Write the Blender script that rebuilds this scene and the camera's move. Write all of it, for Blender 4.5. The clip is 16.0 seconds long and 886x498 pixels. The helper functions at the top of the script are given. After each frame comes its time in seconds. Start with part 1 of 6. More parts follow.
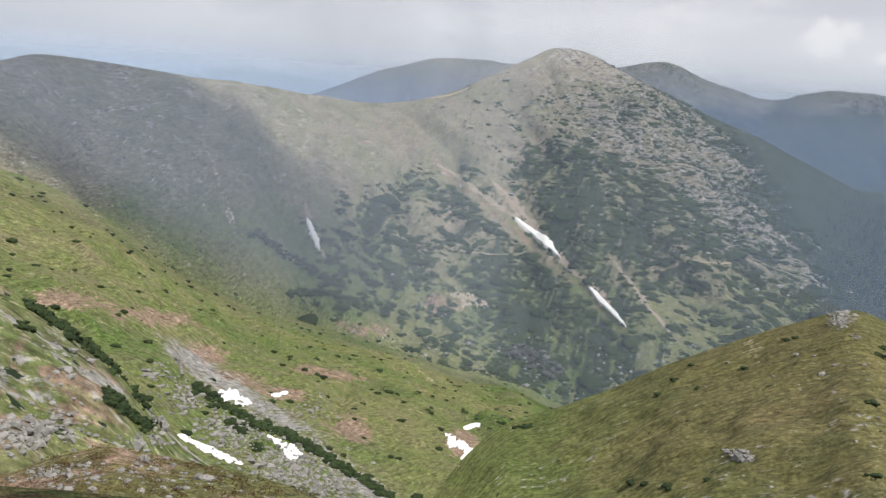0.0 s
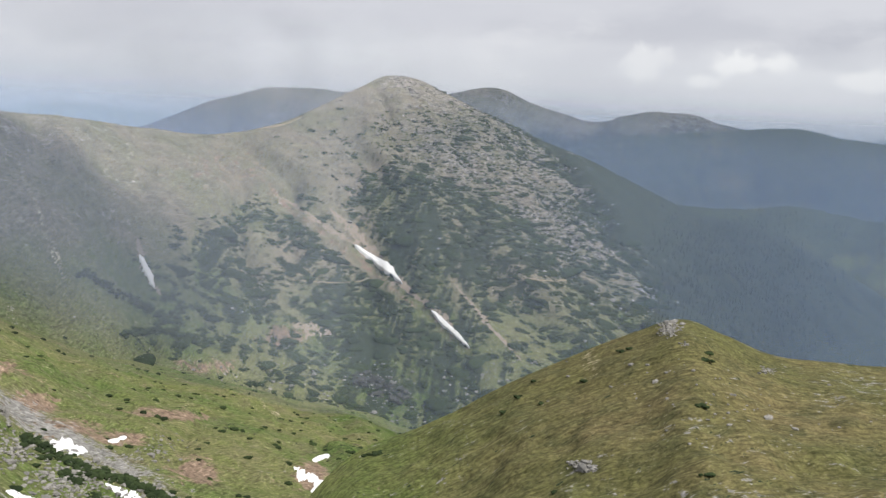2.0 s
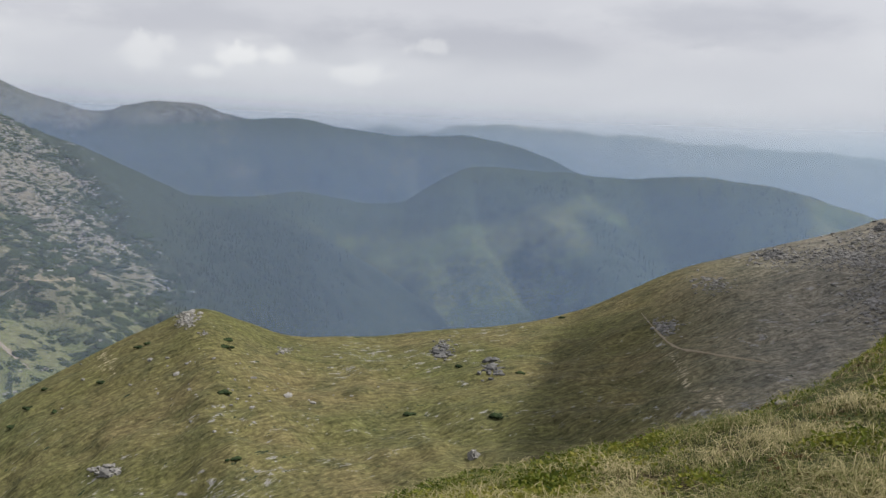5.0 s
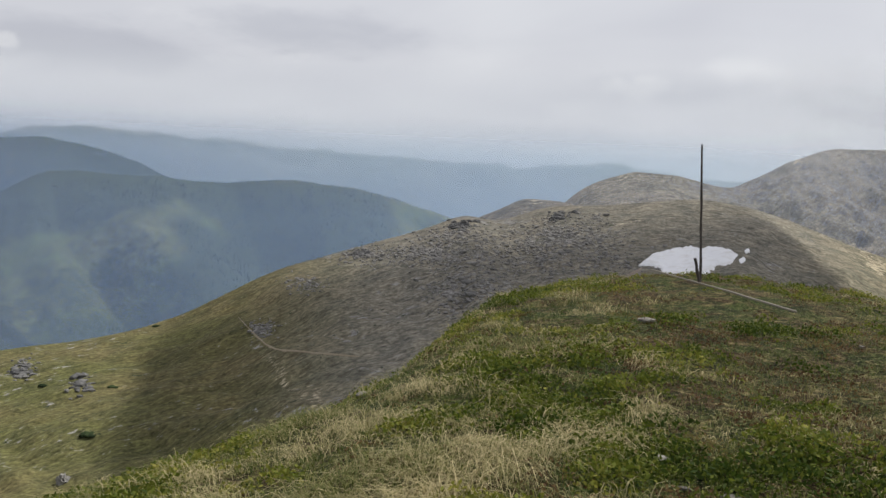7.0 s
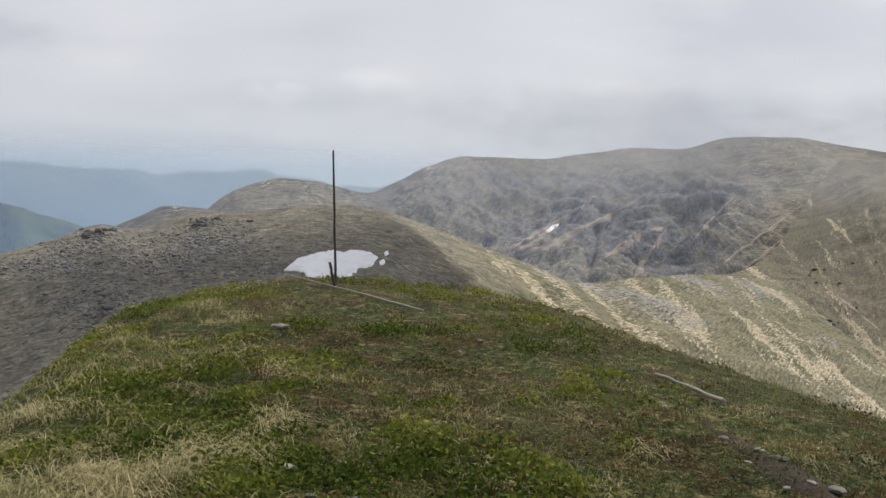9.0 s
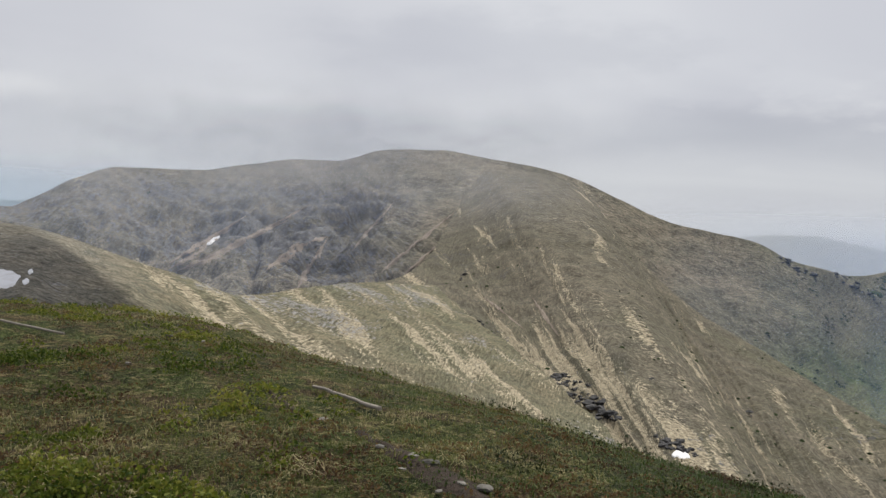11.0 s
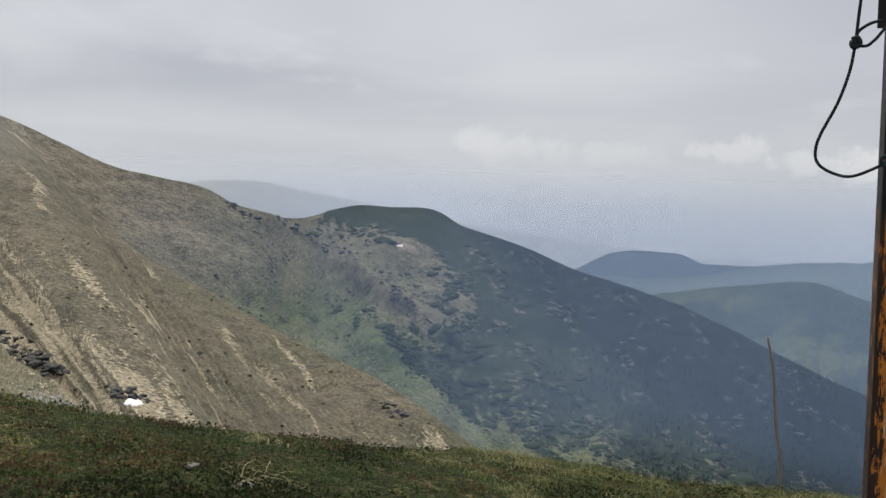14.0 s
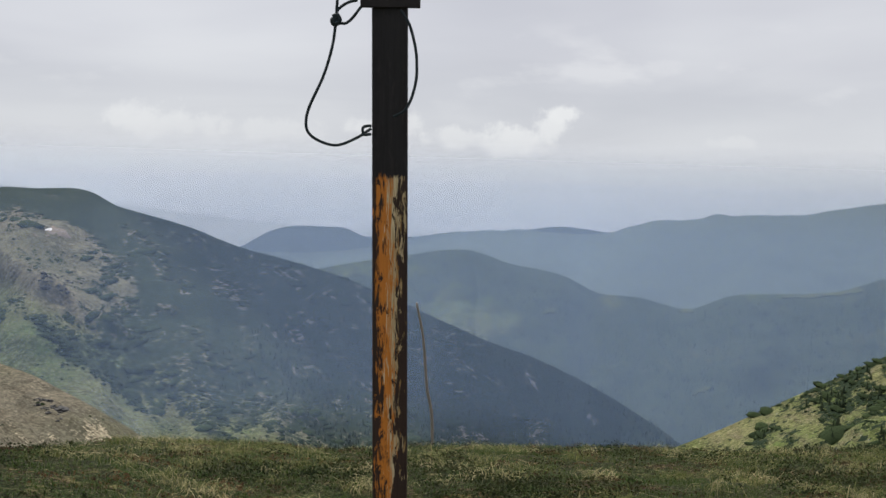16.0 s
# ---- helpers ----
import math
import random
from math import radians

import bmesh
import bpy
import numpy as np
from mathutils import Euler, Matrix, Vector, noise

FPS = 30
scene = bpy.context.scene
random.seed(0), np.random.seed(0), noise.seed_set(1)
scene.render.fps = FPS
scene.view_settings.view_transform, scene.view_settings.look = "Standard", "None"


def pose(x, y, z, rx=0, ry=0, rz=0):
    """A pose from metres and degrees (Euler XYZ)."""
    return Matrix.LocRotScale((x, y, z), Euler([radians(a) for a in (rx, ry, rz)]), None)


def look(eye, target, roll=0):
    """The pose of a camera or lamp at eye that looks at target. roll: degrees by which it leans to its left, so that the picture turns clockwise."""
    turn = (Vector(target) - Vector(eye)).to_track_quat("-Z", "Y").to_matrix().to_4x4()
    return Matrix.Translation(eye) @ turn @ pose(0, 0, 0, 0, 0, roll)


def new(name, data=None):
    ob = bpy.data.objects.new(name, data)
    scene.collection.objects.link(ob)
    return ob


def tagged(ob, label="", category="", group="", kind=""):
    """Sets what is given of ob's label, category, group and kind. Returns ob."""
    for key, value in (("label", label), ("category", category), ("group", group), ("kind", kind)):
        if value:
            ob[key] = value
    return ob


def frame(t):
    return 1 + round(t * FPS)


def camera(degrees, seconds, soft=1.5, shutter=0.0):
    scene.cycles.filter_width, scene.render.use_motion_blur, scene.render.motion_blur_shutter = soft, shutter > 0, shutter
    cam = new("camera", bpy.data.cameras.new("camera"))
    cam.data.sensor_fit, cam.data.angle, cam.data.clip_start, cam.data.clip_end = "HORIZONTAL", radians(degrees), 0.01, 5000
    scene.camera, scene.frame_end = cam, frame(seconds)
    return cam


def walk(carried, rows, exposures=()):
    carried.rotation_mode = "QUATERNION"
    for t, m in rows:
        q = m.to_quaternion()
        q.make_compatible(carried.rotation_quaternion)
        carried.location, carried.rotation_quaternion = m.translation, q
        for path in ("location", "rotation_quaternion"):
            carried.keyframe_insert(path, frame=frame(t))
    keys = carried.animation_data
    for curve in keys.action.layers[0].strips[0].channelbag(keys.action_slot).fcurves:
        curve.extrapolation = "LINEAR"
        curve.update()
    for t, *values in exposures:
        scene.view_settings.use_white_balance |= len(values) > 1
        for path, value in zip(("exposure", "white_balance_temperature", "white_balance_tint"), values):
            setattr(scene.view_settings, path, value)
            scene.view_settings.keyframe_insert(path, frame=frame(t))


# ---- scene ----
cam = camera(48.24, 16.0)
EYE = 1.6


def eye_pose(x, y, yaw, pitch, roll):
    """The camera at eye height: degrees to the left of +y, up, and leaning."""
    return pose(x, y, EYE, 90 + pitch, 0, yaw) @ pose(0, 0, 0, 0, 0, roll)


PATH = [
    (0, eye_pose(-0.300, -0.220, 80.54, -8.71, 3.92)),
    (0.5, eye_pose(-0.285, -0.208, 77.91, -7.89, 3.69)),
    (1, eye_pose(-0.269, -0.196, 75.20, -7.40, 3.33)),
    (1.5, eye_pose(-0.254, -0.184, 73.03, -7.03, 2.89)),
    (2, eye_pose(-0.238, -0.172, 71.37, -6.63, 2.51)),
    (2.5, eye_pose(-0.223, -0.160, 69.66, -6.20, 2.39)),
    (3, eye_pose(-0.207, -0.149, 65.96, -5.61, 2.20)),
    (3.5, eye_pose(-0.192, -0.137, 59.91, -5.04, 1.89)),
    (4, eye_pose(-0.176, -0.125, 53.38, -5.22, 1.71)),
    (4.2, eye_pose(-0.170, -0.120, 51.02, -5.42, 1.75)),
    (6.3, eye_pose(-0.080, -0.070, 30.51, -5.85, 2.61)),
    (6.5, eye_pose(-0.071, -0.062, 27.55, -5.57, 2.61)),
    (7, eye_pose(-0.047, -0.041, 20.37, -5.01, 2.39)),
    (7.5, eye_pose(-0.024, -0.021, 14.65, -4.76, 2.37)),
    (8, eye_pose(0.000, 0.000, 9.87, -4.57, 2.25)),
    (8.5, eye_pose(0.030, 0.055, 5.48, -4.37, 2.20)),
    (9, eye_pose(0.059, 0.109, -0.00, -3.82, 2.38)),
    (9.5, eye_pose(0.089, 0.164, -6.06, -3.18, 2.31)),
    (10, eye_pose(0.118, 0.218, -11.60, -2.70, 2.13)),
    (10.2, eye_pose(0.130, 0.240, -13.64, -2.60, 2.10)),
    (12.3, eye_pose(0.198, 0.322, -28.92, -2.72, 1.86)),
    (12.5, eye_pose(0.205, 0.330, -31.45, -2.84, 1.94)),
    (13, eye_pose(0.240, 0.330, -38.66, -3.37, 2.07)),
    (13.5, eye_pose(0.280, 0.318, -45.31, -3.97, 2.22)),
    (14, eye_pose(0.315, 0.295, -50.62, -4.42, 2.42)),
    (14.5, eye_pose(0.330, 0.272, -56.28, -4.85, 2.12)),
    (15, eye_pose(0.345, 0.218, -61.60, -5.15, 1.80)),
    (15.5, eye_pose(0.360, 0.176, -66.25, -5.31, 1.73)),
    (16, eye_pose(0.375, 0.135, -69.92, -5.11, 1.71)),
]
walk(cam, PATH, [(0.0, 0.12), (4.0, 0.0), (7.0, -0.02), (9.0, 0.0), (10.5, -0.12), (13.5, -0.18), (15.5, -0.02), (16.0, 0.0)])

# ---- sky and sun ----
SUN_AZ, SUN_EL = 38.0, 56.0
world = bpy.data.worlds.new("overcast_sky")
scene.world = world
world.use_nodes = True
wn, wl = world.node_tree.nodes, world.node_tree.links
wn.clear()


def wnode(kind, **sets):
    n = wn.new(kind)
    for k, v in sets.items():
        n.inputs[k].default_value = v
    return n


def wmath(op, a, b=None):
    n = wn.new("ShaderNodeMath")
    n.operation = op
    for i, v in enumerate((a, b)):
        if v is None:
            continue
        if isinstance(v, (int, float)):
            n.inputs[i].default_value = v
        else:
            wl.new(v, n.inputs[i])
    return n.outputs[0]


def wramp(fac, stops):
    n = wn.new("ShaderNodeValToRGB")
    e = n.color_ramp.elements
    while len(e) < len(stops):
        e.new(0.5)
    for q, (p, c) in zip(e, stops):
        q.position, q.color = p, (*c, 1)
    wl.new(fac, n.inputs[0])
    return n.outputs[0]


def wmix(fac, a, b):
    n = wn.new("ShaderNodeMix")
    n.data_type = "RGBA"
    for i, v in ((0, fac), (6, a), (7, b)):
        if isinstance(v, (int, float)):
            n.inputs[i].default_value = v
        elif isinstance(v, tuple):
            n.inputs[i].default_value = (*v, 1)
        else:
            wl.new(v, n.inputs[i])
    return n.outputs[2]


sky = wn.new("ShaderNodeTexSky")
sky.sky_type, sky.sun_disc = "NISHITA", False
sky.sun_elevation, sky.sun_rotation = radians(SUN_EL), radians(SUN_AZ)
sky.altitude, sky.air_density, sky.dust_density = 1900, 1.0, 3.0
coord = wn.new("ShaderNodeTexCoord").outputs["Generated"]
split = wn.new("ShaderNodeSeparateXYZ")
wl.new(coord, split.inputs[0])
# flat cloud layer: the sky direction laid out on a level sheet
height = wmath("MAXIMUM", wmath("ADD", split.outputs[2], 0.10), 0.03)
flat = wn.new("ShaderNodeCombineXYZ")
wl.new(wmath("DIVIDE", split.outputs[0], height), flat.inputs[0])
wl.new(wmath("DIVIDE", split.outputs[1], height), flat.inputs[1])
flat.inputs[2].default_value = 3.7
deck = wnode("ShaderNodeTexNoise", Scale=0.42, Detail=4, Roughness=0.45, Distortion=0.5)
wl.new(flat.outputs[0], deck.inputs["Vector"])
big = wnode("ShaderNodeTexNoise", Scale=1.3, Detail=3, Roughness=0.5)
wl.new(coord, big.inputs["Vector"])
puff = wnode("ShaderNodeTexNoise", Scale=7.0, Detail=7, Roughness=0.52)
stretch = wn.new("ShaderNodeMapping")
stretch.inputs["Scale"].default_value = (1, 1, 2.6)
wl.new(coord, stretch.inputs["Vector"])
wl.new(stretch.outputs[0], puff.inputs["Vector"])
grey = wramp(wmath("ADD", wmath("MULTIPLY", deck.outputs[0], 0.32), wmath("MULTIPLY", big.outputs[0], 0.68)),
             [(0.37, (0.51, 0.51, 0.56)), (0.49, (0.645, 0.643, 0.685)), (0.62, (0.80, 0.80, 0.82))])
# thin blue gaps with bright cumulus heads low over the horizon
bandup = wn.new("ShaderNodeMapRange")
bandup.inputs[1].default_value, bandup.inputs[2].default_value = 0.02, 0.09
wl.new(split.outputs[2], bandup.inputs[0])
banddown = wn.new("ShaderNodeMapRange")
banddown.inputs[1].default_value, banddown.inputs[2].default_value = 0.15, 0.10
wl.new(split.outputs[2], banddown.inputs[0])
heads = wn.new("ShaderNodeMapRange")
heads.inputs[1].default_value, heads.inputs[2].default_value = 0.565, 0.66
wl.new(puff.outputs[0], heads.inputs[0])
headmask = wmath("MULTIPLY", wmath("MULTIPLY", bandup.outputs[0], banddown.outputs[0]), heads.outputs[0])
clouded = wmix(wmath("MULTIPLY", headmask, 0.35), grey, (0.93, 0.92, 0.92))
bearing = wmath("MULTIPLY", wmath("ARCTAN2", split.outputs[0], split.outputs[1]), 57.29578)
rise_ = wmath("MULTIPLY", wmath("ARCSINE", split.outputs[2]), 57.29578)
curl = wnode("ShaderNodeTexNoise", Scale=42.0, Detail=5, Roughness=0.6)
wl.new(coord, curl.inputs["Vector"])
torn = wnode("ShaderNodeTexNoise", Scale=9.0, Detail=6, Roughness=0.58)
wl.new(stretch.outputs[0], torn.inputs["Vector"])


def sky_cloud(under, az, el, wide_, high_, tone, amount, noise, soft):
    """One cloud of the deck: an uneven patch round a bearing and rise, in degrees."""
    da = wmath("DIVIDE", wmath("SUBTRACT", bearing, az), wide_)
    de = wmath("DIVIDE", wmath("SUBTRACT", rise_, el), high_)
    near_ = wmath("ADD", wmath("SQRT", wmath("ADD", wmath("MULTIPLY", da, da), wmath("MULTIPLY", de, de))), wmath("MULTIPLY", wmath("SUBTRACT", noise.outputs[0], 0.5), 3.2))
    m = wn.new("ShaderNodeMapRange")
    m.interpolation_type = "SMOOTHSTEP"
    m.inputs[1].default_value, m.inputs[2].default_value = 1.0 + soft, 1.0 - soft
    wl.new(near_, m.inputs[0])
    return wmix(wmath("MULTIPLY", m.outputs[0], amount), under, tone)


DULL, BRIGHT = (0.47, 0.475, 0.53), (0.97, 0.96, 0.95)
for az_, el_, w_, h_, a_ in ((-41, 5.6, 8, 1.0, 0.55), (-57, 6.2, 7, 0.9, 0.4), (-29, 6.9, 7, 0.9, 0.5), (-7, 4.3, 4.5, 0.8, 0.4), (14.5, 5.0, 5, 0.9, 0.4), (32, 4.6, 9, 1.2, 0.4), (22, 9.2, 9, 1.6, 0.3), (-84, 6.0, 8, 1.2, 0.3), (84, 3.5, 6, 1.0, 0.25)):
    clouded = sky_cloud(clouded, az_, el_, w_, h_, DULL, a_, torn, 0.8)
for az_, el_, w_, h_, a_ in ((-55.5, 4.5, 1.4, 0.62, 0.8), (-60.6, 4.5, 1.3, 0.8, 0.5), (-53.3, 4.5, 0.8, 0.5, 0.7), (-48.3, 3.7, 1.9, 0.5, 0.6), (-44.6, 5.3, 1.2, 0.4, 0.35), (-57.4, 3.5, 0.8, 0.4, 0.6), (-9.4, 4.6, 1.6, 0.5, 0.22),
        (54.3, 1.6, 2.8, 0.8, 0.55), (60.0, 1.5, 2.2, 0.6, 0.4), (66.3, 1.9, 1.8, 0.7, 0.65), (70.4, 1.2, 1.6, 0.6, 0.7), (73.9, 1.1, 2.0, 0.75, 0.95), (75.9, 2.0, 0.9, 0.8, 0.9), (76.6, 2.9, 0.8, 0.5, 0.9), (86, 1.4, 1.2, 0.3, 0.4), (52.5, 2.0, 2.0, 0.6, 0.4)):
    clouded = sky_cloud(clouded, az_, el_, w_, h_, BRIGHT, a_, curl, 0.45)
skylight = wn.new("ShaderNodeVectorMath")
skylight.operation = "SCALE"
skylight.inputs["Scale"].default_value = 0.10
wl.new(sky.outputs[0], skylight.inputs[0])
# pale air towards the horizon
near_rim = wn.new("ShaderNodeMapRange")
near_rim.inputs[1].default_value, near_rim.inputs[2].default_value = 0.10, -0.02
wl.new(split.outputs[2], near_rim.inputs[0])
mixed = wmix(0.88, skylight.outputs[0], clouded)
rimmed = wmix(wmath("MULTIPLY", near_rim.outputs[0], 0.75), mixed, (0.60, 0.64, 0.70))
back = wnode("ShaderNodeBackground", Strength=1.0)
wl.new(rimmed, back.inputs[0])
wl.new(back.outputs[0], wn.new("ShaderNodeOutputWorld").inputs[0])

sun_data = bpy.data.lights.new("sun", "SUN")
sun_data.energy, sun_data.angle, sun_data.color = 4.2, radians(0.35), (1.0, 0.955, 0.87)
sun = new("sun", sun_data)
sx, sy, sz = (math.sin(radians(SUN_AZ)) * math.cos(radians(SUN_EL)), math.cos(radians(SUN_AZ)) * math.cos(radians(SUN_EL)), math.sin(radians(SUN_EL)))
sun.matrix_world = look((sx * 900, sy * 900, sz * 900), (0, 0, 0))


# ---- number tools ----
def value_noise(p, seed=0):
    """Smooth noise from -1 to 1 at an (n, 3) array of places."""
    p = np.asarray(p, float)
    i = np.floor(p).astype(np.int64)
    f = p - i
    w = f * f * f * (f * (f * 6 - 15) + 10)
    out = np.zeros(len(p))
    for dx in (0, 1):
        for dy in (0, 1):
            for dz in (0, 1):
                h = ((i[:, 0] + dx) * 374761393 + (i[:, 1] + dy) * 668265263 + (i[:, 2] + dz) * 1274126177 + seed * 974634777) & 0xFFFFFFFF
                h = ((h ^ (h >> 13)) * 1274126177) & 0xFFFFFFFF
                h = ((h ^ (h >> 16)) * 2246822519) & 0xFFFFFFFF
                v = ((h ^ (h >> 15)) & 0xFFFFFF) / 0x7FFFFF - 1
                out += v * (w[:, 0] if dx else 1 - w[:, 0]) * (w[:, 1] if dy else 1 - w[:, 1]) * (w[:, 2] if dz else 1 - w[:, 2])
    return out


def fbm(p, octaves=4, gain=0.5, seed=0):
    out, amp, p = 0.0, 1.0, np.asarray(p, float)
    for k in range(octaves):
        out = out + amp * value_noise(p, seed + k)
        p, amp = p * 2.03 + 7.1, amp * gain
    return out


def smooth(a, b, x):
    t = np.clip((x - a) / (b - a), 0, 1)
    return t * t * (3 - 2 * t)


def curve_through(xs, ys, x):
    """A smooth line through the knots."""
    xs, ys = np.asarray(xs, float), np.asarray(ys, float)
    m = np.gradient(ys, xs)
    d = np.diff(ys) / np.diff(xs)
    for k in range(1, len(xs) - 1):
        if d[k - 1] * d[k] <= 0:
            m[k] = 0.0
    k = np.clip(np.searchsorted(xs, x) - 1, 0, len(xs) - 2)
    h = xs[k + 1] - xs[k]
    t = np.clip((x - xs[k]) / h, 0, 1)
    return ((2 * t**3 - 3 * t**2 + 1) * ys[k] + (t**3 - 2 * t**2 + t) * h * m[k] + (-2 * t**3 + 3 * t**2) * ys[k + 1] + (t**3 - t**2) * h * m[k + 1])


def spot(az, el, d):
    """A place from its bearing (clockwise from +y), its rise and its level distance from the summit."""
    a = np.radians(az)
    return np.stack([np.sin(a) * d, np.cos(a) * d, EYE + np.tan(np.radians(el)) * d], -1)


# ---- mesh tools ----
def mesh_from(name, verts, faces, material, attrs=None, shade=True):
    me = bpy.data.meshes.new(name)
    verts = np.asarray(verts, np.float32)
    faces = np.asarray(faces, np.int32)
    n = faces.shape[1]
    me.vertices.add(len(verts))
    me.vertices.foreach_set("co", verts.ravel())
    me.loops.add(faces.size)
    me.loops.foreach_set("vertex_index", faces.ravel())
    me.polygons.add(len(faces))
    me.polygons.foreach_set("loop_start", np.arange(0, faces.size, n, dtype=np.int32))
    me.polygons.foreach_set("loop_total", np.full(len(faces), n, np.int32))
    me.polygons.foreach_set("use_smooth", np.full(len(faces), shade))
    for key, val in (attrs or {}).items():
        val = np.asarray(val, np.float32)
        if val.ndim == 1:
            me.attributes.new(key, "FLOAT", "POINT").data.foreach_set("value", val)
        else:
            me.attributes.new(key, "FLOAT_VECTOR", "POINT").data.foreach_set("vector", val.ravel())
    me.update()
    me.validate()
    if material:
        me.materials.append(material)
    return me


def grid_faces(rows, cols, wrap=False):
    r, c = np.meshgrid(np.arange(rows - 1), np.arange(cols if wrap else cols - 1), indexing="ij")
    c2 = (c + 1) % cols
    return np.stack([r * cols + c, r * cols + c2, (r + 1) * cols + c2, (r + 1) * cols + c], -1).reshape(-1, 4)


def part(name, bm, material, parent=None, label="", smooth_faces=False):
    me = bpy.data.meshes.new(name)
    bm.to_mesh(me)
    bm.free()
    if smooth_faces:
        me.polygons.foreach_set("use_smooth", [True] * len(me.polygons))
    me.materials.append(material)
    ob = new(name, me)
    if parent:
        ob.parent = parent
    if label:
        ob["label"] = label
    return ob


# ---- materials ----
def material(name):
    m = bpy.data.materials.new(name)
    m.use_nodes = True
    m.node_tree.nodes.clear()
    return m, Nodes(m.node_tree)


class Nodes:
    """Short hand for a node tree: values, colours and sockets mix freely."""

    def __init__(self, tree):
        self.tree, self.n, self.l = tree, tree.nodes, tree.links

    def put(self, socket, v):
        if isinstance(v, bpy.types.NodeSocket):
            self.l.new(v, socket)
        elif isinstance(v, tuple) and len(v) == 3 and socket.type == "RGBA":
            socket.default_value = (*v, 1)
        else:
            socket.default_value = v

    def attr(self, name, out="Fac"):
        n = self.n.new("ShaderNodeAttribute")
        n.attribute_name = name
        return n.outputs[out]

    def place(self):
        return self.n.new("ShaderNodeTexCoord").outputs["Object"]

    def scaled(self, vec, s):
        n = self.n.new("ShaderNodeMapping")
        n.inputs["Scale"].default_value = s if isinstance(s, tuple) else (s, s, s)
        self.put(n.inputs[0], vec)
        return n.outputs[0]

    def noise(self, vec, scale, detail=4, rough=0.55, distort=0.0):
        n = self.n.new("ShaderNodeTexNoise")
        for k, v in (("Scale", scale), ("Detail", detail), ("Roughness", rough), ("Distortion", distort)):
            n.inputs[k].default_value = v
        self.put(n.inputs["Vector"], vec)
        return n.outputs[0]

    def cells(self, vec, scale, out="Distance", feature="F1"):
        n = self.n.new("ShaderNodeTexVoronoi")
        n.feature = feature
        n.inputs["Scale"].default_value = scale
        self.put(n.inputs["Vector"], vec)
        return n.outputs[out]

    def math(self, op, a, b=0.0):
        n = self.n.new("ShaderNodeMath")
        n.operation = op
        self.put(n.inputs[0], a)
        self.put(n.inputs[1], b)
        return n.outputs[0]

    def span(self, v, a, b, to0=0.0, to1=1.0):
        n = self.n.new("ShaderNodeMapRange")
        for k, q in enumerate((v, a, b, to0, to1)):
            self.put(n.inputs[k], q)
        return n.outputs[0]

    def mix(self, fac, a, b):
        n = self.n.new("ShaderNodeMix")
        n.data_type = "RGBA"
        for k, q in ((0, fac), (6, a), (7, b)):
            self.put(n.inputs[k], q)
        return n.outputs[2]

    def tint(self, col, fac):
        n = self.n.new("ShaderNodeMix")
        n.data_type, n.blend_type = "RGBA", "MULTIPLY"
        n.inputs[0].default_value = 1.0
        self.put(n.inputs[6], col)
        c = self.n.new("ShaderNodeCombineColor")
        for k in range(3):
            self.put(c.inputs[k], fac)
        self.put(n.inputs[7], c.outputs[0])
        return n.outputs[2]

    def bump(self, height, strength, distance):
        n = self.n.new("ShaderNodeBump")
        n.inputs["Strength"].default_value, n.inputs["Distance"].default_value = strength, distance
        self.put(n.inputs["Height"], height)
        return n.outputs[0]

    def surface(self, colour, rough=0.9, normal=None, metal=0.0, spec=0.2):
        b = self.n.new("ShaderNodeBsdfPrincipled")
        self.put(b.inputs["Base Color"], colour)
        self.put(b.inputs["Roughness"], rough)
        self.put(b.inputs["Metallic"], metal)
        b.inputs["Specular IOR Level"].default_value = spec
        if normal is not None:
            self.put(b.inputs["Normal"], normal)
        self.l.new(b.outputs[0], self.n.new("ShaderNodeOutputMaterial").inputs[0])
        return b


